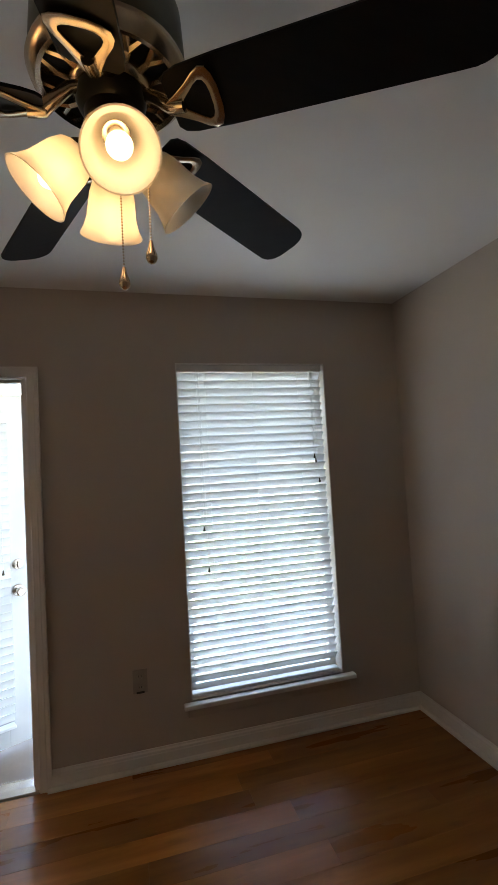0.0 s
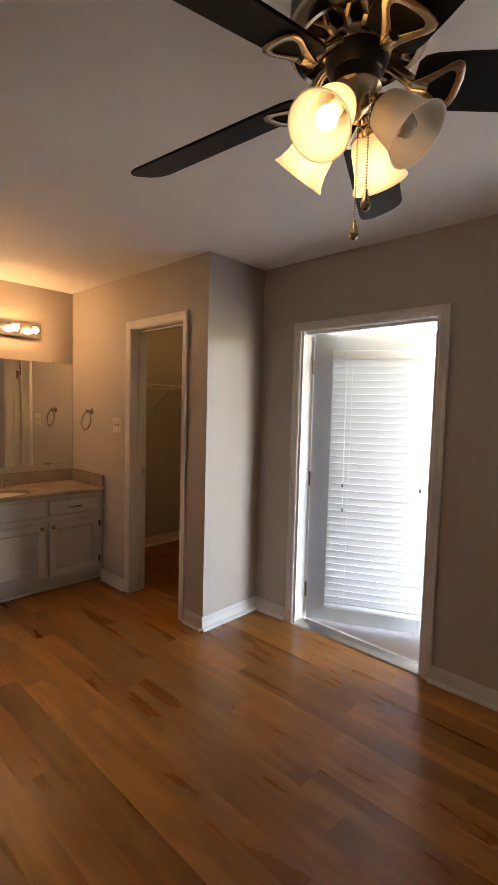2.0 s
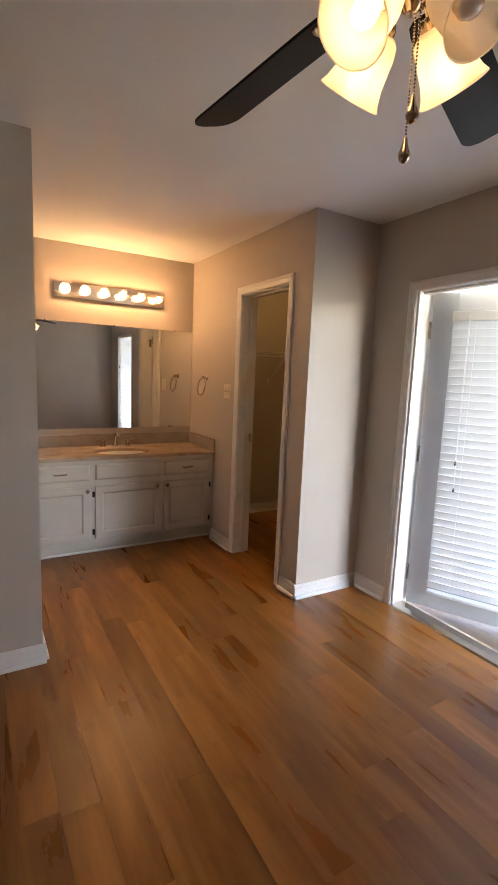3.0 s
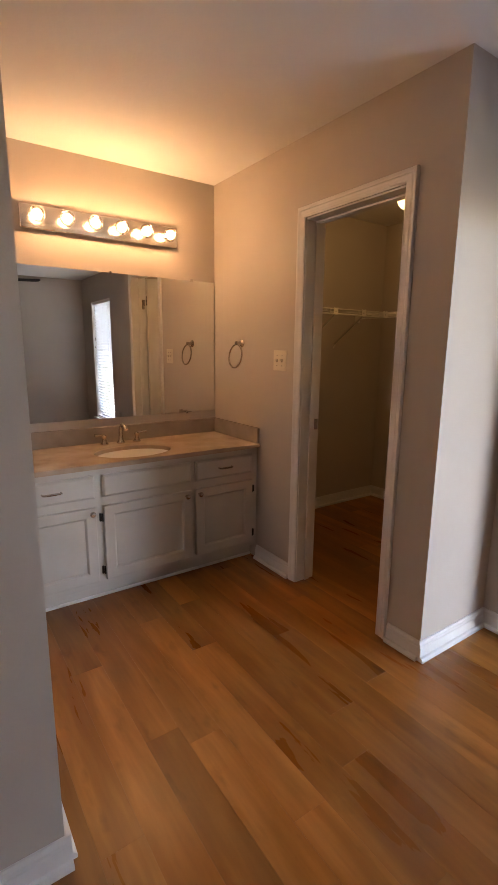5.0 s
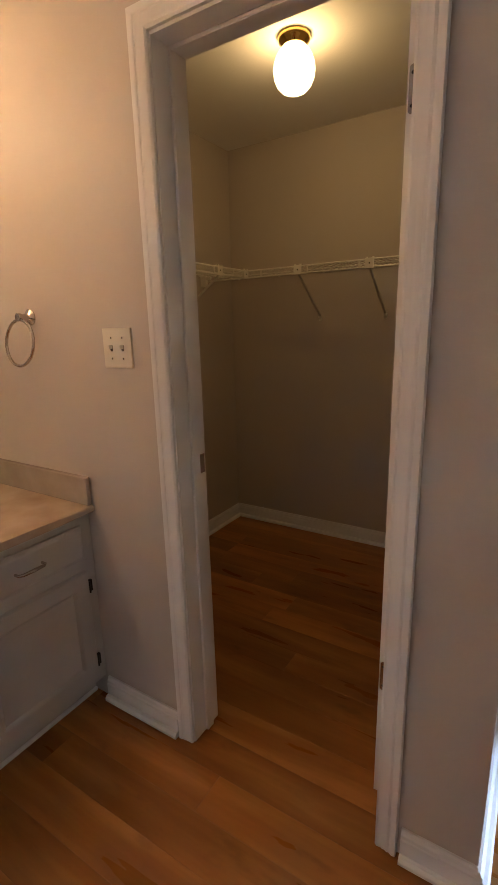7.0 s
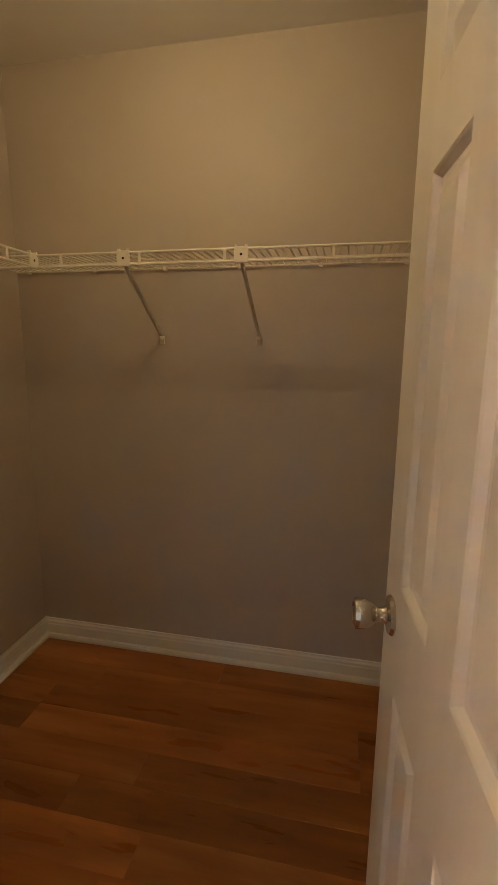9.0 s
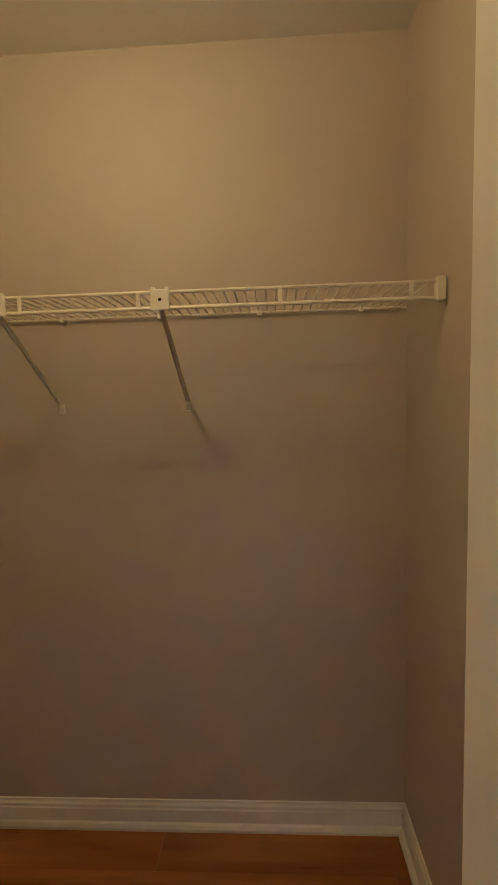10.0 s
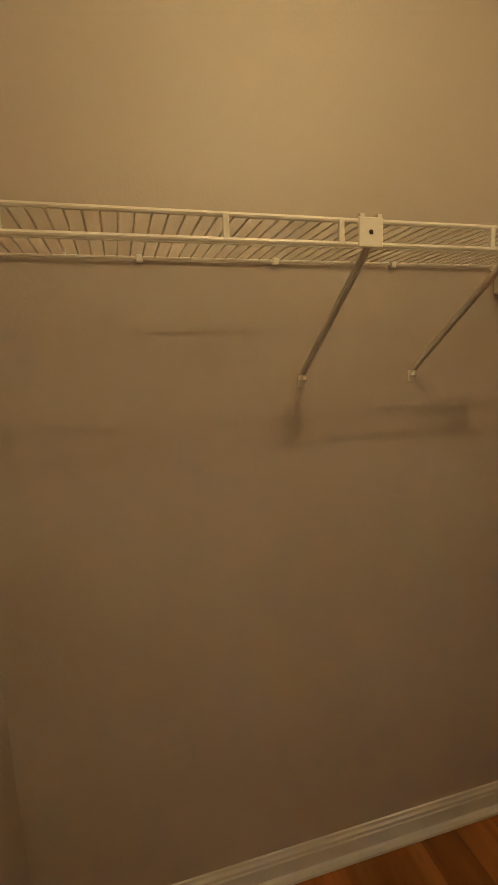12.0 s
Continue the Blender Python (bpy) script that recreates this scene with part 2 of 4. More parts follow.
def extrude_profile(profile, a, b, normal, bm=None):
    """A moulding from a to b on the floor plan; profile pairs are (out of the wall, height)."""
    one = bmesh.new()
    nx, ny = normal
    ends = []
    for px, py in (a, b):
        ends.append([one.verts.new((px + nx * d, py + ny * d, z)) for d, z in profile])
    n = len(profile)
    for k in range(n):
        j = (k + 1) % n
        one.faces.new((ends[0][k], ends[0][j], ends[1][j], ends[1][k]))
    one.faces.new(ends[0][::-1])
    one.faces.new(ends[1])
    return join(bm, one)


# ---- the setting: walls, floor, ceiling ----
H = 2.44
X_W, X_B, X_E = -2.45, -0.635, 2.715        # vanity wall, bedroom's west side, east wall
Y_S, Y_A, Y_C, Y_N, Y_K = 0.50, 1.795, 3.33, 3.85, 5.078  # south wall, alcove, closet front, window wall, closet back
T = 0.115
TF = 0.130       # closet front wall
PD = (-0.298, 0.625, 2.005)                 # patio door opening: x0, x1, top
WN = (1.355, 2.225, 0.285, 2.062)           # window opening: x0, x1, sill, head
CD = (-1.515, -0.860, 2.055)                # closet opening


def wall(name, pieces, label):
    bm = None
    for p in pieces:
        bm = box(*p, bm=bm)
    if bm is None:
        return None
    ob = part(name, bm, M_WALL)
    return tagged(ob, label, "wall", kind="structure")


y1 = Y_N + 0.13
wall("wall_window", [(X_B, PD[0], Y_N, y1, 0, H), (PD[0], PD[1], Y_N, y1, PD[2], H), (PD[1], WN[0], Y_N, y1, 0, H),
                     (WN[0], WN[1], Y_N, y1, 0, WN[2]), (WN[0], WN[1], Y_N, y1, WN[3], H), (WN[1], X_E + T, Y_N, y1, 0, H)],
     "taupe painted wall with a window and a patio door")
wall("wall_closet_front", [(X_W, CD[0], Y_C, Y_C + TF, 0, H), (CD[0], CD[1], Y_C, Y_C + TF, CD[2], H), (CD[1], X_B, Y_C, Y_C + TF, 0, H)],
     "taupe painted wall with the closet doorway")
wall("wall_closet_side", [(X_B - T, X_B, Y_C + TF, Y_K, 0, H)], "taupe painted side wall of the closet")
wall("wall_closet_back", [(X_W - T, X_B, Y_K, Y_K + T, 0, H)], "taupe painted back wall of the closet")
wall("wall_vanity", [(X_W - T, X_W, Y_A - T, Y_K, 0, H)], "taupe painted wall behind the vanity")
wall("wall_alcove", [(X_W, X_B, Y_A - T, Y_A, 0, H)], "taupe painted wall beside the vanity alcove")
wall("wall_west", [(X_B - T, X_B, Y_S, Y_A - T, 0, H)], "taupe painted bedroom wall")
wall("wall_south", [(X_B - T, X_E + T, Y_S - T, Y_S, 0, H)], "taupe painted bedroom wall")
wall("wall_east", [(X_E, X_E + T, Y_S, Y_N, 0, H)], "taupe painted bedroom wall")

ceiling = tagged(part("ceiling", box(X_W - T, X_E + T, Y_S - T, Y_K + T, H, H + 0.12), M_CEIL), "white painted textured ceiling", "ceiling", kind="structure")

floor = tagged(part("floor", box(X_W, X_E, Y_S, Y_K, -0.12, -0.012), M_SUB), "oak-look plank floor with a satin sheen", "floor", kind="structure")

BASE = [(0, 0), (0.030, 0), (0.030, 0.010), (0.024, 0.019), (0.0145, 0.021), (0.0145, 0.064), (0.012, 0.068), (0.012, 0.078), (0.0075, 0.084), (0.006, 0.092), (0, 0.092)]


def baseboard(a, b, normal):
    ob = part("baseboard", extrude_profile(BASE, a, b, normal), M_TRIM)
    return tagged(ob, "white painted baseboard with shoe moulding", "baseboard", kind="structure")


CW = 0.056  # casing width
baseboard((PD[1] + 0.030, Y_N), (X_E, Y_N), (0, -1))
baseboard((X_B, Y_N), (PD[0] - 0.050, Y_N), (0, -1))
baseboard((X_B, Y_C - 0.0145), (X_B, Y_N), (1, 0))
baseboard((CD[1] + 0.046, Y_C), (X_B, Y_C), (0, -1))
baseboard((-1.905, Y_C), (CD[0] - 0.046, Y_C), (0, -1))
baseboard((X_E, Y_S), (X_E, Y_N), (-1, 0))
baseboard((X_B, Y_S), (X_E, Y_S), (0, 1))
baseboard((X_B, Y_S), (X_B, Y_A + 0.0145), (1, 0))
baseboard((-1.98, Y_A), (X_B, Y_A), (0, 1))
baseboard((X_W, Y_K), (X_B - T, Y_K), (0, -1))
baseboard((X_W, Y_C + TF), (X_W, Y_K), (1, 0))
baseboard((X_B - T, Y_C + TF), (X_B - T, Y_K), (-1, 0))
baseboard((X_W, Y_C + TF), (CD[0] - 0.046, Y_C + TF), (0, 1))

CASE = [(0, 0.0), (0, 0.009), (0.006, 0.013), (0.016, 0.011), (0.020, 0.013), (0.026, 0.012), (0.032, 0.015), (0.038, 0.013), (0.044, 0.017), (0.054, 0.017), (0.056, 0.014), (0.056, 0.0)]


def casing(name, x0, x1, top, y, out, label):
    """Mitred trim round three sides of an opening on the wall plane y; out is -1 or 1 along y."""
    bm = bmesh.new()
    rows = []
    for u, d in CASE:
        yy = y + out * d
        rows.append([bm.verts.new(p) for p in ((x0 - u, yy, 0), (x0 - u, yy, top + u), (x1 + u, yy, top + u), (x1 + u, yy, 0))])
    n = len(rows)
    for k in range(n):
        j = (k + 1) % n
        for s in range(3):
            bm.faces.new((rows[k][s], rows[j][s], rows[j][s + 1], rows[k][s + 1]))
    bm.faces.new([r[0] for r in rows])
    bm.faces.new([r[3] for r in rows][::-1])
    return tagged(part(name, bm, M_TRIM, smooth=True), label, "door trim", kind="structure")


# closet doorway: jamb boards, stops and casings
J = 0.018
bm = box(CD[0], CD[0] + J, Y_C, Y_C + TF, 0, CD[2])
box(CD[1] - J, CD[1], Y_C, Y_C + TF, 0, CD[2], bm=bm)
box(CD[0] + J, CD[1] - J, Y_C, Y_C + TF, CD[2] - J, CD[2], bm=bm)
ys = Y_C + TF - 0.037
box(CD[0] + J, CD[0] + J + 0.010, ys - 0.034, ys, 0, CD[2] - J, bm=bm, bevel=0.002)
box(CD[1] - J - 0.010, CD[1] - J, ys - 0.034, ys, 0, CD[2] - J, bm=bm, bevel=0.002)
box(CD[0] + J + 0.010, CD[1] - J - 0.010, ys - 0.034, ys, CD[2] - J - 0.010, CD[2] - J, bm=bm, bevel=0.002)
jamb = tagged(part("closet_door_jamb", bm, M_TRIM), "white painted closet door jamb with stops", "door frame", kind="structure")
part("strike_plate", box(CD[0] + J, CD[0] + J + 0.002, Y_C + TF - 0.034, Y_C + TF - 0.006, 0.925, 0.985, bevel=0.0008), M_NICKEL, jamb, "worn metal strike plate")
casing("closet_casing", CD[0] + 0.014, CD[1] - 0.020, CD[2] - 0.010, Y_C, -1, "white fluted casing round the closet doorway")
casing("closet_casing_inner", CD[0] + 0.010, CD[1] - 0.010, CD[2] - 0.010, Y_C + TF, 1, "white fluted casing inside the closet")

# patio doorway: jambs, threshold and casing
bm = box(PD[0], PD[0] + 0.024, Y_N, y1, 0, PD[2])
box(PD[1] - 0.024, PD[1], Y_N, y1, 0, PD[2], bm=bm)
box(PD[0] + 0.024, PD[1] - 0.024, Y_N, y1, PD[2] - 0.024, PD[2], bm=bm)
box(PD[1] - 0.038, PD[1] - 0.024, Y_N + 0.03, Y_N + 0.078, 0, PD[2] - 0.024, bm=bm, bevel=0.002)
box(PD[0] + 0.024, PD[1] - 0.038, Y_N + 0.03, Y_N + 0.078, PD[2] - 0.038, PD[2] - 0.024, bm=bm, bevel=0.002)
tagged(part("patio_door_frame", bm, M_TRIM), "white painted patio door frame", "door frame", kind="structure")
bm = prism([(Y_N - 0.012, 0), (Y_N + 0.16, -0.03), (Y_N + 0.16, -0.012), (Y_N + 0.09, 0.018), (Y_N + 0.03, 0.020), (Y_N - 0.004, 0.010)], PD[1] - PD[0])
sill = tagged(part("door_threshold", bm, M_NICKEL, m=Matrix(((0, 0, 1, PD[0]), (1, 0, 0, 0), (0, 1, 0, 0), (0, 0, 0, 1)))), "worn pale metal door threshold", "threshold", kind="structure")
casing("patio_casing", PD[0] + 0.008, PD[1] - 0.008, PD[2] - 0.022, Y_N, -1, "painted casing round the patio doorway")

# ---- outside ----
# added ground plane, out of view; it throws sunlight up into the room
ground = tagged(part("ground", box(-300, 300, 4.2, 600, -0.42, -0.35), M_GROUND), "unseen ground beyond the patio, made pale to bounce sunlight in", "lawn", kind="structure")
deck = tagged(part("deck", box(X_B, 4.2, y1, 6.4, -0.36, -0.075), M_SUB), "weathered grey board deck of the patio", "deck", kind="structure")


# ---- window with its blind ----
wx0, wx1, wz0, wz1 = WN
window = thing("window_1", ((wx0 + wx1) / 2, Y_N, wz0), "white framed window behind a closed slat blind", "window", kind="structure")
wm = Matrix.Translation((-(wx0 + wx1) / 2, -Y_N, -wz0))
fy0, fy1 = Y_N + 0.085, Y_N + 0.125
bm = box(wx0, wx0 + 0.04, fy0, fy1, wz0, wz1)
box(wx1 - 0.04, wx1, fy0, fy1, wz0, wz1, bm=bm)
box(wx0 + 0.04, wx1 - 0.04, fy0, fy1, wz0, wz0 + 0.045, bm=bm)
box(wx0 + 0.04, wx1 - 0.04, fy0, fy1, wz1 - 0.045, wz1, bm=bm)
part("window_frame", bm, M_TRIM, window, m=wm)
bm = box(wx0, wx0 + 0.006, Y_N, fy0, wz0, wz1)
box(wx1 - 0.006, wx1, Y_N, fy0, wz0, wz1, bm=bm)
box(wx0 + 0.006, wx1 - 0.006, Y_N, fy0, wz1 - 0.006, wz1, bm=bm)
part("window_reveal", bm, M_TRIM, window, m=wm)
pane = part("pane", box(wx0 + 0.04, wx1 - 0.04, fy0 + 0.018, fy0 + 0.022, wz0 + 0.045, wz1 - 0.045), M_GLASS, window, m=wm)
pane.visible_shadow = False
bm = box(wx0 - 0.042, wx1 + 0.060, Y_N - 0.045, Y_N, wz0 - 0.028, wz0 - 0.003, bevel=0.006, seg=2)
box(wx0, wx1, Y_N, fy0, wz0 - 0.024, wz0 + 0.004, bm=bm)
part("window_sill", bm, M_TRIM, window, m=wm)
part("apron", box(wx0 - 0.020, wx1 + 0.035, Y_N - 0.014, Y_N, wz0 - 0.078, wz0 - 0.028, bevel=0.003), M_WALL, window, m=wm)


def slat_mesh(width, chord=0.052, tilt=62.0, thick=0.0028):
    """One slightly crowned slat along x, centred; its room side (toward -y) tips up."""
    bm = bmesh.new()
    pts = []
    for k in range(7):
        u = -0.5 + k / 6
        pts.append((u * chord, 0.0028 * (1 - 4 * u * u)))
    rows = []
    for sx in (-width / 2, width / 2):
        rows.append([bm.verts.new((sx, a, b + thick / 2)) for a, b in pts] + [bm.verts.new((sx, a, b - thick / 2)) for a, b in pts[::-1]])
    n = len(rows[0])
    for k in range(n):
        j = (k + 1) % n
        bm.faces.new((rows[0][k], rows[0][j], rows[1][j], rows[1][k]))
    bm.faces.new(rows[0][::-1])
    bm.faces.new(rows[1])
    bm.transform(Matrix.Rotation(radians(-tilt), 4, "X"))
    return bm


def blind(name, width, z_top, z_bottom, pitch, tilt, label, tassels, cords, rail_up=0.0, head=0.04):
    """A slat blind hanging from its head rail; origin at the middle of the rail's top."""
    b = thing(name, (0, 0, 0), label, "window blind")
    part("head_rail", box(-width / 2, width / 2, -0.032, 0.024, -head, 0, bevel=0.003), M_TRIM, b)
    drop = z_top - z_bottom
    part("bottom_rail", box(-width / 2, width / 2, -0.026, 0.026, -drop + rail_up, -drop + rail_up + 0.018, bevel=0.005, seg=2), M_SLAT, b)
    first = None
    count = int((drop - rail_up - head - 0.03) / pitch)
    for k in range(count):
        z = -head - 0.022 - k * pitch
        if first is None:
            first = part("slat", slat_mesh(width, tilt=tilt), M_SLAT, b, smooth=True)
            s = first
        else:
            s = new("slat", first.data)
            s.parent = b
        s.matrix_basis = pose(random.uniform(-0.001, 0.001), 0, z, random.uniform(-1.6, 1.6), random.uniform(-0.12, 0.12), 0)
    for cx in cords:
        for cy in (-0.0285, 0.0285):
            part("ladder_cord", tube([(cx, cy, -head), (cx, cy, -drop + rail_up + 0.02)], 0.0009, 5), M_SLAT, b)
    for cx, length in tassels:
        part("pull_cord", tube([(cx, -0.034, -0.02), (cx + 0.004, -0.036, -length)], 0.0012, 5), M_SLAT, b)
        part("tassel", lathe([(0, 0.022), (0.003, 0.020), (0.004, 0.010), (0.007, 0.0), (0.006, -0.006), (0, -0.007)], 10), M_BRONZE, b,
             "small dark cord tassel", m=Matrix.Translation((cx + 0.004, -0.036, -length - 0.02)))
    return b


wb = blind("window_blind", wx1 - wx0 - 0.022, wz1, wz0, 0.0438, 54, "white vinyl slat blind closed over the window",
           [(0.345, 0.52), (0.352, 0.545), (0.368, 0.66), (-0.32, 0.88), (-0.305, 1.10)], (-0.27, 0.0, 0.27), rail_up=0.012)
wb.matrix_basis = pose((wx0 + wx1) / 2 - 0.004, Y_N + 0.042, wz1 - 0.006)

# ---- patio door, open outward ----
LW, LH, LT = 0.865, 1.955, 0.044
pdoor = thing("door_1", (PD[0] + 0.046, Y_N + 0.098, 0.022), "white patio door with a blind, standing partly open outward", "door", kind="structure")
pdoor.rotation_euler = (0, 0, radians(26.5))
gx0, gx1, gz0, gz1 = 0.145, 0.735, 0.16, 1.80
# leaf and bead use the greyed white, so outdoor light doesn't blow them out
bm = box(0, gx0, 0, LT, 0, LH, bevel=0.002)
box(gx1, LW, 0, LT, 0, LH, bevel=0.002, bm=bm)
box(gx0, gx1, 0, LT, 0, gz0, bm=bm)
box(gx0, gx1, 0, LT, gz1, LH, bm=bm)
part("leaf", bm, M_PDOOR_DIM, pdoor)
bm = None
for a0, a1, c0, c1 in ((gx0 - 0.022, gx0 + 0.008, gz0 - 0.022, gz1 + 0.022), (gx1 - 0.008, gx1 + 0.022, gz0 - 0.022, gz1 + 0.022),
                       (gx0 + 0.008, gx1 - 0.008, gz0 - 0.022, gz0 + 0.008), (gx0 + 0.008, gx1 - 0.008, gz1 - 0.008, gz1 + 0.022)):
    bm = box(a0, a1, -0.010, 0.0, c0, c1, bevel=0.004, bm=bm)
part("glazing_bead", bm, M_PDOOR_DIM, pdoor)
pane = part("pane", box(gx0, gx1, LT / 2 - 0.003, LT / 2 + 0.003, gz0, gz1), M_GLASS, pdoor)
pane.visible_shadow = False
for z in (0.20, 0.98, 1.74):
    bm = box(-0.024, -0.001, 0.020, 0.024, z - 0.05, z + 0.05, bevel=0.0008)
    tube([(-0.010, 0.014, z - 0.05), (-0.010, 0.014, z + 0.05)], 0.008, 10, bm=bm)
    part("hinge", bm, M_NICKEL, pdoor, "tarnished metal hinge")


def turn_to(direction):
    """Turns z into the direction."""
    return Vector(direction).to_track_quat("Z", "Y").to_matrix().to_4x4()


KNOB = [(0, 0), (0.031, 0), (0.033, 0.003), (0.030, 0.008), (0.016, 0.011), (0.0125, 0.016), (0.0115, 0.024), (0.013, 0.029), (0.019, 0.034), (0.0245, 0.045), (0.026, 0.056), (0.0245, 0.062), (0.019, 0.064), (0.017, 0.062), (0, 0.061)]
BOLT = [(0, 0), (0.029, 0), (0.030, 0.004), (0.026, 0.010), (0.014, 0.013), (0, 0.014)]
part("deadbolt", lathe(BOLT, 28), M_NICKEL, pdoor, "round metal deadbolt", smooth=True, m=Matrix.Translation((LW - 0.066, 0, 0.985)) @ turn_to((0, -1, 0)))
part("thumb_turn", box(LW - 0.071, LW - 0.061, -0.030, -0.013, 0.965, 1.003, bevel=0.003), M_NICKEL, pdoor)
part("knob", lathe(KNOB, 28), M_NICKEL, pdoor, "round metal door knob", smooth=True, m=Matrix.Translation((LW - 0.066, 0, 0.838)) @ turn_to((0, -1, 0)))
db = blind("door_blind", gx1 - gx0 + 0.03, gz1 + 0.035, gz0 - 0.055, 0.0452, 70, "white slat blind hung on the patio door",
           [(-0.22, 0.86), (-0.215, 1.02), (0.26, 0.86)], (-0.18, 0.18), rail_up=0.015, head=0.055)
db.matrix_basis = Matrix.LocRotScale(pdoor.location, pdoor.rotation_euler, None) @ pose((gx0 + gx1) / 2, -0.046, gz1 + 0.035)

# ---- closet door, open inward ----
CL_W, CL_H, CL_T = CD[1] - CD[0] - 2 * J - 0.016, 2.018, 0.035
cdoor = thing("door_2", (CD[1] - J - 0.012, Y_C + TF + 0.004, 0.012), "white six-panel closet door standing open into the closet", "door", kind="structure")
cdoor.rotation_euler = (0, 0, radians(95.4))


def panel_rect(bm, x0, x1, z0, z1, y, out):
    """A sunk panel with moulded slopes and a raised field on the face y."""
    steps = [(0.0, 0.0), (0.004, -0.002), (0.012, -0.0095), (0.020, -0.0095), (0.040, -0.002), (0.046, -0.0015)]
    rings = []
    for inset, d in steps:
        yy = y + out * d
        rings.append([bm.verts.new(p) for p in ((x0 + inset, yy, z0 + inset), (x1 - inset, yy, z0 + inset), (x1 - inset, yy, z1 - inset), (x0 + inset, yy, z1 - inset))])
    for a, b in zip(rings, rings[1:]):
        for k in range(4):
            j = (k + 1) % 4
            bm.faces.new((a[k], a[j], b[j], b[k]))
    bm.faces.new(rings[-1])


def six_panel_leaf(w, h, t):
    """Leaf from x = 0 (hinge) to w, faces at y = 0 and y = t."""
    bm = bmesh.new()
    stile, mid = 0.105, 0.095
    pw = (w - 2 * stile - mid) / 2
    xs = [(stile, stile + pw), (stile + pw + mid, w - stile)]
    zs = [(0.24, 0.812), (0.995, 1.582), (1.685, 1.895)]
    gx = sorted({0, w, *[v for p in xs for v in p]})
    gz = sorted({0, h, *[v for p in zs for v in p]})
    for y, out in ((0, -1), (t, 1)):
        for a, b in zip(gx, gx[1:]):
            for c, d in zip(gz, gz[1:]):
                if (a, b) in xs and (c, d) in zs:
                    panel_rect(bm, a, b, c, d, y, out)
                else:
                    bm.faces.new([bm.verts.new(p) for p in ((a, y, c), (b, y, c), (b, y, d), (a, y, d))])
    for q in (((0, 0, 0), (0, t, 0), (0, t, h), (0, 0, h)), ((w, 0, 0), (w, t, 0), (w, t, h), (w, 0, h)), ((0, 0, h), (w, 0, h), (w, t, h), (0, t, h)), ((0, 0, 0), (w, 0, 0), (w, t, 0), (0, t, 0))):
        bm.faces.new([bm.verts.new(p) for p in q])
    bmesh.ops.remove_doubles(bm, verts=bm.verts[:], dist=0.0002)
    return bm


lf = six_panel_leaf(CL_W, CL_H, CL_T)
lf.transform(Matrix.Translation((0, 0.002, 0)))
part("leaf", lf, M_DOOR, cdoor)
for side, y in ((1, CL_T + 0.002), (-1, 0.002)):
    part("knob", lathe(KNOB, 32), M_SATIN, cdoor, "polished metal door knob", smooth=True, m=Matrix.Translation((CL_W - 0.062, y, 0.925)) @ turn_to((0, side, 0)))
PLATE = [(0.007 * math.cos(radians(a)) + cx, 0.007 * math.sin(radians(a)) + cy) for cx, cy, a0 in ((0.007, 0.038, 0), (-0.009, 0.038, 90), (-0.009, -0.038, 180), (0.007, -0.038, 270)) for a in (a0, a0 + 30, a0 + 60, a0 + 90)]
for z in (0.40, 1.815):
    hl = part("hinge", prism(PLATE, 0.002), M_NICKEL, cdoor, "metal hinge leaf with dark screws", m=Matrix(((0, 0, -1, 0.0), (1, 0, 0, 0.0195), (0, 1, 0, z), (0, 0, 0, 1))))
    for k, dz in enumerate((-0.030, 0.0, 0.030)):
        part("screw", lathe([(0, 0.0008), (0.0035, 0.0004), (0.004, 0)], 10), M_SLOT, hl, m=Matrix.Translation((-0.002, 0.0195 + (0.006 if k % 2 == 0 else -0.003), z + dz)) @ turn_to((-1, 0, 0)))
    part("hinge_knuckle", tube([(0.004, -0.004, z - 0.045), (0.004, -0.004, z + 0.045)], 0.0055, 10), M_NICKEL, cdoor)
for z in (0.41, 1.79):
    bm = prism([(0.006 * math.cos(a) + cx, 0.006 * math.sin(a) + cy) for cx, cy, a0 in ((0.008, 0.039, 0), (-0.008, 0.039, 90), (-0.008, -0.039, 180), (0.008, -0.039, 270)) for a in (radians(a0), radians(a0 + 45), radians(a0 + 90))], 0.002)
    hp = part("hinge_plate", bm, M_NICKEL, jamb, "metal hinge leaf with dark screws", m=Matrix(((0, 0, -1, CD[1] - J), (1, 0, 0, Y_C + TF - 0.020), (0, 1, 0, z), (0, 0, 0, 1))))
    for k, dz in enumerate((-0.030, 0.0, 0.030)):
        part("screw", lathe([(0, 0.0008), (0.0035, 0.0004), (0.004, 0)], 10), M_SLOT, hp, m=Matrix.Translation((CD[1] - J - 0.002, Y_C + TF - 0.020 + (0.004 if k % 2 else -0.004), z + dz)) @ turn_to((-1, 0, 0)))

# ---- vanity ----
VX = -1.915      # face of the cabinet frame
VY0, VY1 = Y_A + 0.012, Y_C - 0.004
vanity = thing("vanity_cabinet", (VX, (VY0 + VY1) / 2, 0), "grey-beige painted vanity cabinet with panel doors and drawers", "cabinet")
vm = Matrix.Translation((-VX, -(VY0 + VY1) / 2, 0))
bm = box(X_W + 0.002, VX, VY0, VY1, 0.095, 0.760)
part("body", bm, M_CAB, vanity, m=vm)
bm = box(X_W + 0.004, VX - 0.070, VY0 + 0.001, VY1 - 0.001, 0, 0.095)
part("toe_kick", bm, M_CAB, vanity, m=vm)
bm = box(VX - 0.070, VX - 0.056, VY0 + 0.001, VY1 - 0.001, 0, 0.018, bevel=0.005)
part("shoe_strip", bm, M_TRIM, vanity, m=vm)


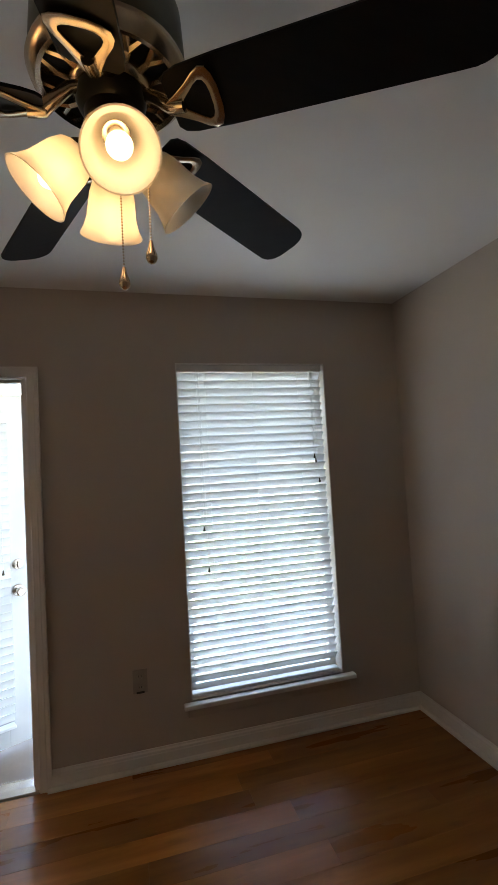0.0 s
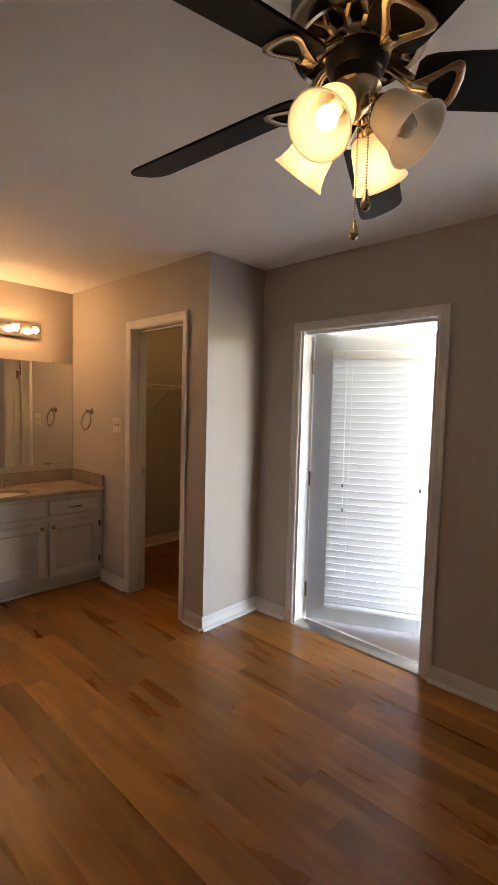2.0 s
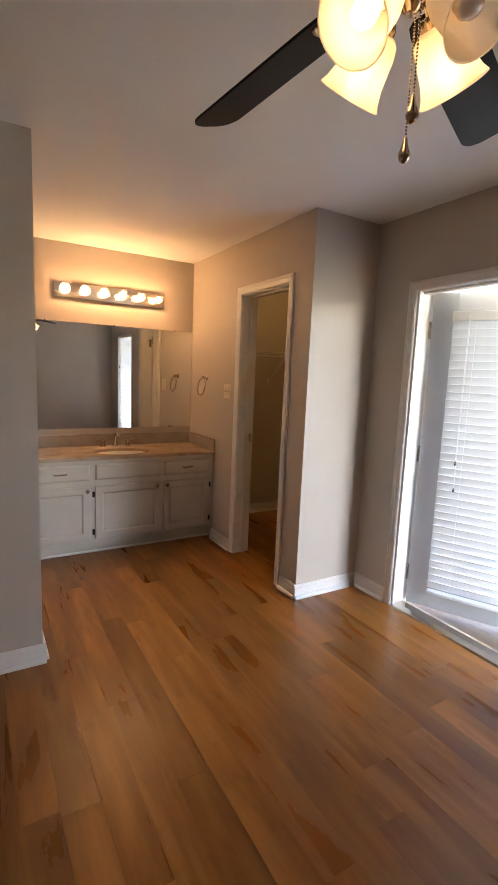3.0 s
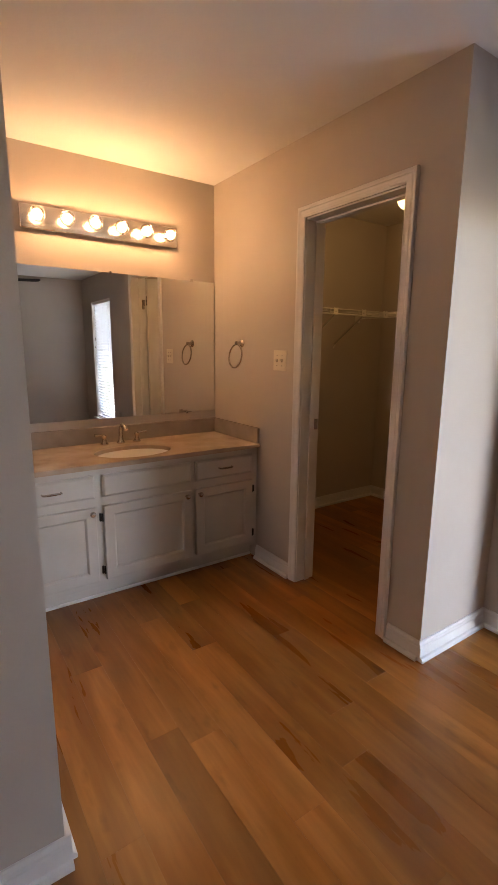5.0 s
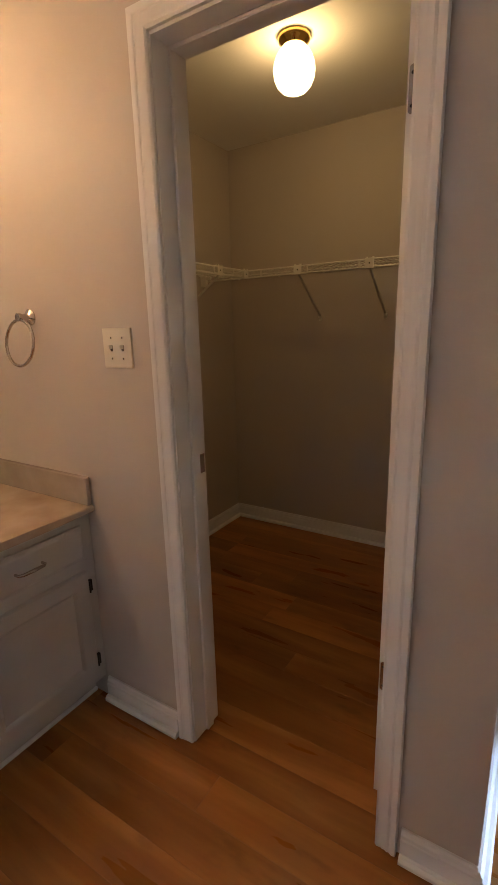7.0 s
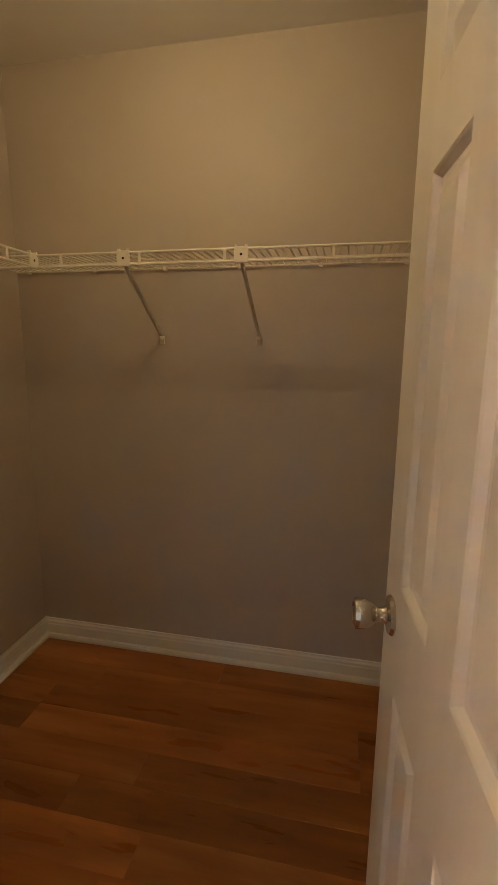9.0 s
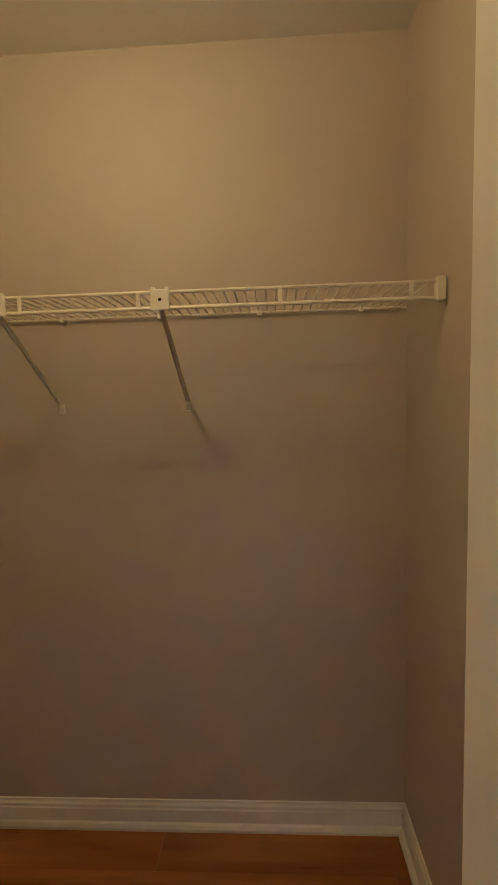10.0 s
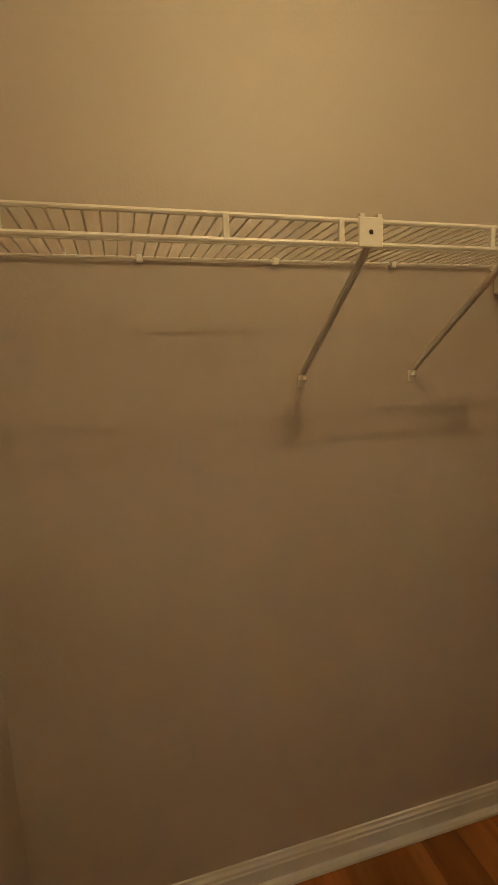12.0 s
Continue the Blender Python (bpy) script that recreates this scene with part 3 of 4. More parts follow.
def shaker(y0, y1_, z0, z1_, frame_w=0.050, t=0.019):
    """A framed front on x = VX with a sunk middle panel."""
    bm = bmesh.new()
    rings = []
    for inset, d in ((0, 0), (0, t - 0.003), (0.003, t), (frame_w, t), (frame_w + 0.004, t - 0.002), (frame_w + 0.012, t - 0.010), (frame_w + 0.014, t - 0.010)):
        rings.append([bm.verts.new(p) for p in ((d, y0 + inset, z0 + inset), (d, y1_ - inset, z0 + inset), (d, y1_ - inset, z1_ - inset), (d, y0 + inset, z1_ - inset))])
    for a, b in zip(rings, rings[1:]):
        for k in range(4):
            j = (k + 1) % 4
            bm.faces.new((a[k], a[j], b[j], b[k]))
    bm.faces.new(rings[-1])
    bm.faces.new(rings[0][::-1])
    bm.transform(Matrix.Translation((VX, 0, 0)))
    return bm


def slab_front(y0, y1_, z0, z1_, t=0.019):
    bm = bmesh.new()
    rings = []
    for inset, d in ((0, 0), (0, t - 0.009), (0.004, t - 0.007), (0.009, t - 0.002), (0.014, t), (0.016, t)):
        rings.append([bm.verts.new(p) for p in ((d, y0 + inset, z0 + inset), (d, y1_ - inset, z0 + inset), (d, y1_ - inset, z1_ - inset), (d, y0 + inset, z1_ - inset))])
    for a, b in zip(rings, rings[1:]):
        for k in range(4):
            j = (k + 1) % 4
            bm.faces.new((a[k], a[j], b[j], b[k]))
    bm.faces.new(rings[-1])
    bm.faces.new(rings[0][::-1])
    bm.transform(Matrix.Translation((VX, 0, 0)))
    return bm


CKNOB = [(0, 0), (0.007, 0), (0.006, 0.004), (0.0055, 0.012), (0.009, 0.017), (0.0145, 0.021), (0.0155, 0.025), (0.013, 0.030), (0, 0.033)]
for y0, y1_, knob_y, pull, hinge_y in ((1.858, 2.282, 2.258, True, 2.300), (2.322, 2.846, 2.808, False, 2.306), (2.872, 3.282, 2.893, True, 3.296)):
    dr = part("drawer_front", slab_front(y0, y1_, 0.600, 0.722), M_CAB, vanity, m=vm)
    if pull:
        yc = (y0 + y1_) / 2 - 0.002
        xf = VX + 0.019
        bm = tube([(xf, yc - 0.045, 0.664), (xf + 0.016, yc - 0.045, 0.664), (xf + 0.024, yc - 0.036, 0.664), (xf + 0.025, yc, 0.664), (xf + 0.024, yc + 0.036, 0.664), (xf + 0.016, yc + 0.045, 0.664), (xf, yc + 0.045, 0.664)],
                  [0.0045, 0.0045, 0.005, 0.0062, 0.005, 0.0045, 0.0045], 10)
        part("pull", bm, M_NICKEL, dr, "brushed metal drawer pull", smooth=True, m=vm)
    d = part("door", shaker(y0, y1_, 0.132, 0.552), M_CAB, vanity, m=vm)
    part("knob", lathe(CKNOB, 20), M_NICKEL, d, "round brushed metal knob", smooth=True, m=vm @ Matrix.Translation((VX + 0.019, knob_y, 0.524)) @ turn_to((1, 0, 0)))
    if y0 > 2.3:
        for z in (0.19, 0.49):
            bm = box(VX, VX + 0.012, hinge_y - 0.006, hinge_y + 0.006, z - 0.022, z + 0.022, bevel=0.002)
            tube([(VX + 0.015, hinge_y + (0.009 if y0 < 2.8 else -0.010), z - 0.022), (VX + 0.015, hinge_y + (0.009 if y0 < 2.8 else -0.010), z + 0.022)], 0.004, 8, bm=bm)
            part("hinge", bm, M_BRONZE, d, "small dark hinge", m=vm)

# worktop with an oval cut-out, splashes and basin
SX, SY, SA, SB = -2.105, 2.575, 0.165, 0.225    # basin centre and half axes
CZ0, CZ1 = 0.760, 0.786
cx0, cx1, cy0, cy1 = X_W + 0.002, VX + 0.034, Y_A + 0.002, Y_C - 0.002
worktop = thing("worktop", (SX, SY, CZ0), "beige stone worktop with a polished front edge", "worktop")
tm = Matrix.Translation((-SX, -SY, -CZ0))
bm = bmesh.new()
N = 48


def rim(u):
    """The worktop's outer edge in the direction u."""
    dx, dy = math.cos(u), math.sin(u)
    k = min(((cx1 if dx > 0 else cx0) - SX) / dx if abs(dx) > 1e-6 else 1e9, ((cy1 if dy > 0 else cy0) - SY) / dy if abs(dy) > 1e-6 else 1e9)
    return SX + k * dx, SY + k * dy


angles = sorted([2 * math.pi * k / N for k in range(N)] + [math.atan2(y - SY, x - SX) % (2 * math.pi) for x in (cx0, cx1) for y in (cy0, cy1)])
inner_t = [bm.verts.new((SX + SA * math.cos(a), SY + SB * math.sin(a), CZ1)) for a in angles]
inner_r = [bm.verts.new((SX + (SA - 0.004) * math.cos(a), SY + (SB - 0.004) * math.sin(a), CZ1 - 0.004)) for a in angles]
inner_b = [bm.verts.new((SX + (SA - 0.004) * math.cos(a), SY + (SB - 0.004) * math.sin(a), CZ0)) for a in angles]
outer_t = [bm.verts.new((*rim(a), CZ1)) for a in angles]
outer_b = [bm.verts.new((*rim(a), CZ0)) for a in angles]
for k in range(len(angles)):
    j = (k + 1) % len(angles)
    for a, b in ((inner_t, outer_t), (inner_r, inner_t), (inner_b, inner_r), (outer_b, inner_b), (outer_t, outer_b)):
        bm.faces.new((a[k], a[j], b[j], b[k]))
front = [e for e in bm.edges if all(abs(v.co.x - cx1) < 1e-5 for v in e.verts) and abs(e.verts[0].co.z - e.verts[1].co.z) < 1e-6]
bmesh.ops.bevel(bm, geom=front, offset=0.010, segments=4, affect="EDGES", profile=0.5)
part("slab", bm, M_COUNTER, worktop, smooth=True, m=tm)
part("backsplash", box(X_W + 0.002, X_W + 0.022, cy0, cy1, CZ1, 0.886, bevel=0.003), M_SPLASH, worktop, "taupe stone backsplash", m=tm)
part("side_splash", box(X_W + 0.022, cx1 - 0.008, cy1 - 0.020, cy1, CZ1, 0.886, bevel=0.003), M_SPLASH, worktop, "taupe stone side splash", m=tm)
basin = lathe([(1.06, -0.001), (1.0, -0.001), (0.985, -0.012), (0.95, -0.045), (0.86, -0.085), (0.66, -0.118), (0.36, -0.134), (0.12, -0.139), (0, -0.139)], 48)
basin.transform(Matrix.Translation((SX, SY, CZ0)) @ Matrix.Diagonal((SA, SB, 1, 1)))
sink = thing("sink", (SX, SY, CZ0 - 0.14), "white oval undermount sink set in the worktop", "sink")
part("bowl", basin, M_SINK, sink, smooth=True, m=Matrix.Translation((-SX, -SY, -CZ0 + 0.14)))
part("drain", lathe([(0, 0.004), (0.010, 0.004), (0.020, 0.002), (0.022, 0)], 20), M_NICKEL, sink, "metal drain", m=Matrix.Translation((0, 0, 0.002)))

# faucet: spout and two lever handles
faucet = thing("faucet", (-2.365, 2.592, CZ1), "brushed nickel two-handle faucet on the worktop", "faucet")
bm = lathe([(0, 0), (0.026, 0), (0.026, 0.006), (0.019, 0.012), (0.015, 0.026), (0.013, 0.050), (0, 0.050)], 24)
arc = [(0, 0, 0.04)] + [(0.052 - 0.052 * math.cos(radians(a)), 0, 0.075 + 0.046 * math.sin(radians(a))) for a in range(0, 151, 15)]
tube(arc, [0.0125] * 5 + [0.012] * 4 + [0.011] * (len(arc) - 9), 12, bm=bm)
part("spout", bm, M_NICKEL, faucet, smooth=True)
for s in (-1, 1):
    bm = lathe([(0, 0), (0.024, 0), (0.024, 0.006), (0.017, 0.014), (0.011, 0.032), (0.014, 0.045), (0.016, 0.054), (0.010, 0.062), (0, 0.063)], 20)
    tube([(0, 0, 0.054), (0.006, s * 0.030, 0.060), (0.010, s * 0.062, 0.064)], [0.009, 0.007, 0.0085], 10, bm=bm)
    part("handle", bm, M_NICKEL, faucet, smooth=True, m=Matrix.Translation((0, s * 0.105, 0)))

# mirror
mirror = thing("wall_mirror", (X_W, 2.58, 0.937), "large frameless wall mirror above the vanity", "mirror")
part("glass", box(0.001, 0.006, Y_A + 0.035 - 2.58, Y_C - 0.006 - 2.58, 0, 0.884, bevel=0.0012), M_MIRROR, mirror)
for y, z in ((2.05, 0.884), (2.60, 0.884), (3.15, 0.884), (1.98, 0.0), (3.10, 0.0)):
    part("clip", box(0.001, 0.010, y - 2.58 - 0.008, y - 2.58 + 0.008, z - 0.008, z + 0.009, bevel=0.002), M_CHROME, mirror, "small clear mirror clip")

# light bar with six clear globe bulbs
BZ = 2.068
bar = thing("vanity_light_bar", (X_W, 2.577, BZ), "chrome vanity light bar with six lit clear globe bulbs", "wall lamp")
part("back_plate", box(0.001, 0.028, -0.462, 0.462, -0.062, 0.062, bevel=0.005, seg=3), M_BAR, bar, smooth=True)
for k in range(6):
    y = (k - 2.5) * 0.1545
    place = Matrix.Translation((0.028, y, 0)) @ turn_to((1, 0, 0))
    part("socket", lathe([(0, 0), (0.021, 0), (0.021, 0.006), (0.017, 0.010), (0.016, 0.026), (0, 0.026)], 20), M_BAR, bar, m=place)
    globe = [(0.012, 0.022)] + [(0.041 * math.sin(radians(a)), 0.062 - 0.041 * math.cos(radians(a))) for a in range(20, 181, 10)]
    g = part("bulb", lathe(globe[:-1] + [(0, 0.103)], 24), M_GLASS, bar, "clear glass globe bulb", smooth=True, m=place)
    g.visible_shadow = False
    part("filament", lathe([(0, 0.040), (0.006, 0.044), (0.010, 0.056), (0.010, 0.070), (0.006, 0.080), (0, 0.082)], 14), M_FILAMENT, g, smooth=True, m=place)
    point_lamp("vanity_bulb_light", (X_W + 0.028 + 0.062, 2.577 + y, BZ), 0.0245, WARM, 0.02)

# towel ring
ring = thing("towel_ring", (-2.10, Y_C, 1.412), "brushed nickel towel ring on the wall", "towel ring")
part("post", lathe([(0, 0), (0.026, 0), (0.027, 0.004), (0.020, 0.010), (0.012, 0.014), (0.010, 0.030), (0.013, 0.038), (0.013, 0.048), (0, 0.051)], 24), M_NICKEL, ring, smooth=True, m=turn_to((0, -1, 0)))
part("ring", tube([(0.074 * math.sin(2 * math.pi * k / 40), -0.042 - 0.010 * (1 - math.cos(2 * math.pi * k / 40)), -0.082 + 0.074 * math.cos(2 * math.pi * k / 40)) for k in range(40)], 0.0052, 8, closed=True), M_NICKEL, ring, smooth=True)


def wall_plate(name, place, w, h, mat, label, category):
    p = thing(name, place, label, category)
    part("plate", box(-w / 2, w / 2, -0.006, 0, -h / 2, h / 2, bevel=0.0025, seg=2), mat, p)
    return p


switch = wall_plate("light_switch", (-1.697, Y_C, 1.311), 0.116, 0.116, M_IVORY, "ivory two-gang toggle light switch", "light switch")
for dx in (-0.023, 0.023):
    part("toggle_slot", box(dx - 0.005, dx + 0.005, -0.0068, -0.005, -0.009, 0.009, bevel=0.0005), M_NICKEL, switch)
    part("toggle", box(dx - 0.004, dx + 0.004, -0.020, -0.006, -0.002, 0.009, bevel=0.0015), M_IVORY, switch)
    for dz in (-0.030, 0.030):
        part("screw", lathe([(0, 0.0012), (0.003, 0.0008), (0.0034, 0)], 10), M_NICKEL, switch, m=Matrix.Translation((dx, -0.006, dz)) @ turn_to((0, -1, 0)))
outlet = wall_plate("wall_outlet", (1.10, Y_N, 0.432), 0.072, 0.116, M_PLATE, "painted-over duplex wall outlet", "outlet")
for dz in (-0.027, 0.027):
    part("socket_face", lathe([(0, 0.003), (0.014, 0.003), (0.016, 0.0)], 20), M_PLATE, outlet, m=Matrix.Translation((0, -0.006, dz)) @ turn_to((0, -1, 0)))
    for dx in (-0.006, 0.006):
        part("slot", box(dx - 0.0012, dx + 0.0012, -0.0098, -0.0085, dz - 0.004, dz + 0.005), M_SLOT, outlet)
part("cover_tab", box(-0.020, 0.020, -0.012, -0.006, -0.058, -0.048, bevel=0.002), M_SLOT, outlet)

# ---- ceiling fan with four lights ----
FX, FY, PHASE = 1.059, 2.218, 41.0
ZB = 2.143        # height of the blades
fan = thing("ceiling_fan", (FX, FY, H), "antique brass ceiling fan with black blades and frosted shades", "ceiling fan")
part("motor_housing", lathe([(0, 0), (0.108, 0), (0.111, -0.010), (0.111, -0.045), (0.122, -0.065), (0.136, -0.100), (0.140, -0.176), (0.131, -0.200), (0, -0.200)], 48), M_HOUSING, fan, "olive bronze motor housing", smooth=True)
part("rim_ring", lathe([(0.131, -0.198), (0.142, -0.200), (0.146, -0.212), (0.141, -0.226), (0.130, -0.236), (0.121, -0.234), (0.121, -0.218), (0.131, -0.198)], 48), M_BRASS, fan, smooth=True)
part("vent_well", lathe([(0, -0.2005), (0.122, -0.2005), (0.122, -0.216), (0.06, -0.212), (0, -0.212)], 40), M_SLOT, fan)
part("inner_ring", lathe([(0.052, -0.214), (0.076, -0.224), (0.074, -0.240), (0.066, -0.248), (0.052, -0.248)], 40), M_BRASS, fan, smooth=True)
spoke = None
for k in range(15):
    a = radians(24 * k)
    root = (0.072 * math.cos(a), 0.072 * math.sin(a), -0.233)
    fork = (0.094 * math.cos(a), 0.094 * math.sin(a), -0.231)
    spoke = tube([root, fork], [0.0085, 0.0075], 6, bm=spoke)
    for lean in (-0.135, 0.135):
        spoke = tube([fork, (0.126 * math.cos(a + lean), 0.126 * math.sin(a + lean), -0.228)], [0.0072, 0.0055], 6, bm=spoke)
part("vent_spokes", spoke, M_BRASS, fan, smooth=True)
part("hub", lathe([(0, -0.226), (0.062, -0.232), (0.064, -0.262), (0.058, -0.276), (0.050, -0.282), (0.048, -0.306), (0, -0.308)], 40), M_BRONZE, fan, "dark bronze switch hub", smooth=True)
part("light_fitter", lathe([(0, -0.304), (0.050, -0.305), (0.053, -0.312), (0.047, -0.318), (0.044, -0.330), (0.036, -0.350), (0.018, -0.362), (0.010, -0.374), (0, -0.376)], 40), M_BRASS, fan, "antique brass light fitter", smooth=True)


def blade_outline():
    pts = [(0.118, -0.041), (0.128, -0.052), (0.15, -0.057), (0.22, -0.061)]
    pts += [(0.610, -0.070)] + [(0.634 + 0.046 * math.sin(radians(a)), -0.024 - 0.046 * math.cos(radians(a))) for a in range(0, 91, 15)]
    low = pts
    return low + [(x, -y) for x, y in low[::-1]]


for k in range(5):
    m = Matrix.Translation((0, 0, ZB - H)) @ Matrix.Rotation(radians(PHASE + 72 * k), 4, "Z") @ Matrix.Rotation(radians(-18), 4, "X")
    b = part("blade", prism(blade_outline(), 0.006, bevel=0.0015), M_BLADE, fan, "black fan blade", m=m)
    neck = tube([(0.050, 0, 0.050), (0.074, 0, 0.042), (0.100, 0, 0.018), (0.120, 0, -0.003), (0.146, 0, -0.008)], [0.011, 0.011, 0.0125, 0.0135, 0.012], 10)
    outer = [(0.112, 0.011), (0.132, 0.020), (0.158, 0.035), (0.176, 0.048), (0.190, 0.054), (0.202, 0.051), (0.209, 0.038), (0.213, 0.018)]
    inner = [(0.145, 0.004), (0.150, 0.010), (0.163, 0.020), (0.174, 0.029), (0.183, 0.034), (0.190, 0.032), (0.194, 0.024), (0.196, 0.012)]
    ring_o = outer + [(x, -y) for x, y in outer[::-1]]
    ring_i = inner + [(x, -y) for x, y in inner[::-1]]
    plate = bmesh.new()
    lay = [[plate.verts.new((x, y, z)) for x, y in pts] for pts, z in ((ring_o, -0.003), (ring_o, -0.009), (ring_i, -0.009), (ring_i, -0.003))]
    for a_, b_ in zip(lay, lay[1:] + lay[:1]):
        for q in range(len(ring_o)):
            w = (q + 1) % len(ring_o)
            plate.faces.new((a_[q], a_[w], b_[w], b_[q]))
    bmesh.ops.recalc_face_normals(plate, faces=plate.faces[:])
    bmesh.ops.bevel(plate, geom=[e for e in plate.edges if e.calc_face_angle(0) > 0.9], offset=0.0018, segments=2, affect="EDGES", profile=0.5)
    join(neck, plate)
    part("blade_iron", neck, M_BRASS, b, "cast antique brass blade iron with an open loop", smooth=True, m=Matrix.Translation((0, 0, ZB - H)) @ Matrix.Rotation(radians(PHASE + 72 * k), 4, "Z") @ Matrix.Rotation(radians(-16), 4, "X"))

BELL = [(0.021, 0.0), (0.029, 0.003), (0.038, 0.011), (0.044, 0.030), (0.047, 0.054), (0.050, 0.076), (0.057, 0.097), (0.064, 0.109)]
for k, az in enumerate((-86, 4, 94, 184)):
    a = radians(az)
    out = Vector((math.cos(a), math.sin(a), 0))
    aim = (out * 0.74 + Vector((0, 0, -0.80))).normalized()
    start = out * 0.030 + Vector((0, 0, -0.332))
    neck_end = out * 0.058 + Vector((0, 0, -0.362))
    arm = tube([start, start.lerp(neck_end, 0.5) + Vector((0, 0, 0.006)), neck_end], 0.009, 10)
    fit_m = Matrix.Translation(neck_end) @ turn_to(aim)
    lathe([(0, -0.012), (0.018, -0.010), (0.024, 0.0), (0.024, 0.014), (0.0, 0.014)], 20, bm=arm, m=fit_m)
    arm_ob = part("light_arm", arm, M_BRASS, fan, smooth=True)
    inner = [(r - 0.003, h) for r, h in BELL][::-1]
    part("shade", lathe(BELL + inner, 40), M_SHADE, arm_ob, "frosted bell glass shade", smooth=True, m=fit_m @ Matrix.Translation((0, 0, 0.006)))
    part("lamp_holder", lathe([(0, 0.010), (0.015, 0.012), (0.016, 0.034), (0.011, 0.040), (0, 0.040)], 18), M_SOCKET, arm_ob, smooth=True, m=fit_m)
    lit = az != 4
    part("bulb", lathe([(0, 0.036), (0.010, 0.038), (0.012, 0.048), (0.019, 0.062), (0.022, 0.076), (0.018, 0.090), (0.008, 0.098), (0, 0.099)], 20), M_BULB if lit else M_SINK, arm_ob, "lit warm bulb" if lit else "unlit white bulb", smooth=True, m=fit_m)
    if lit:
        p = Vector((FX, FY, H)) + (fit_m @ Vector((0, 0, 0.106)))
        point_lamp("fan_bulb_light", p, 0.0088, (1.0, 0.64, 0.35), 0.022)
for (px, py, pz), name in (((1.068, 2.220, 1.846), "pull_chain"), ((1.116, 2.180, 1.880), "pull_chain")):
    x, y = px - FX, py - FY
    top, low = -0.345, pz - H + 0.028
    bm = None
    n = int((top - low) / 0.0055)
    for k in range(n):
        z = low + (top - low) * k / (n - 1)
        bm = lathe([(0, 0.0022), (0.0019, 0.0011), (0.0019, -0.0011), (0, -0.0022)], 5, bm=bm, m=Matrix.Translation((x, y, z)))
    ch = part(name, bm, M_BRASS, fan, "beaded brass pull chain")
    part("fob", lathe([(0, 0.024), (0.003, 0.022), (0.005, 0.011), (0.0102, -0.004), (0.0106, -0.010), (0.0075, -0.017), (0.0035, -0.020), (0.0, -0.021)], 16), M_BRASS, ch, "teardrop brass fob", smooth=True, m=Matrix.Translation((x, y, pz - H)))

# ---- closet lamp ----
LX, LY = -1.568, 4.236
lamp = thing("globe_lamp", (LX, LY, H), "lit white glass globe ceiling lamp with a brass base", "ceiling lamp")
part("base", lathe([(0, 0), (0.062, 0), (0.064, -0.006), (0.060, -0.020), (0.050, -0.028), (0.046, -0.036), (0, -0.036)], 32), M_GOLD, lamp, "polished brass base", smooth=True)
egg = [(0.040, -0.032), (0.056, -0.048), (0.070, -0.068), (0.079, -0.092), (0.082, -0.115), (0.078, -0.142), (0.067, -0.166), (0.049, -0.184), (0.026, -0.194), (0, -0.197)]
g = part("globe", lathe(egg, 36), M_GLOBE, lamp, "glowing white egg-shaped glass globe", smooth=True)
g.visible_shadow = False
point_lamp("closet_light", (LX, LY, H - 0.115), 0.060, (1.0, 0.61, 0.22), 0.021)

# ---- wire shelves ----
DZ = 1.676      # deck height
SD = 0.315      # depth


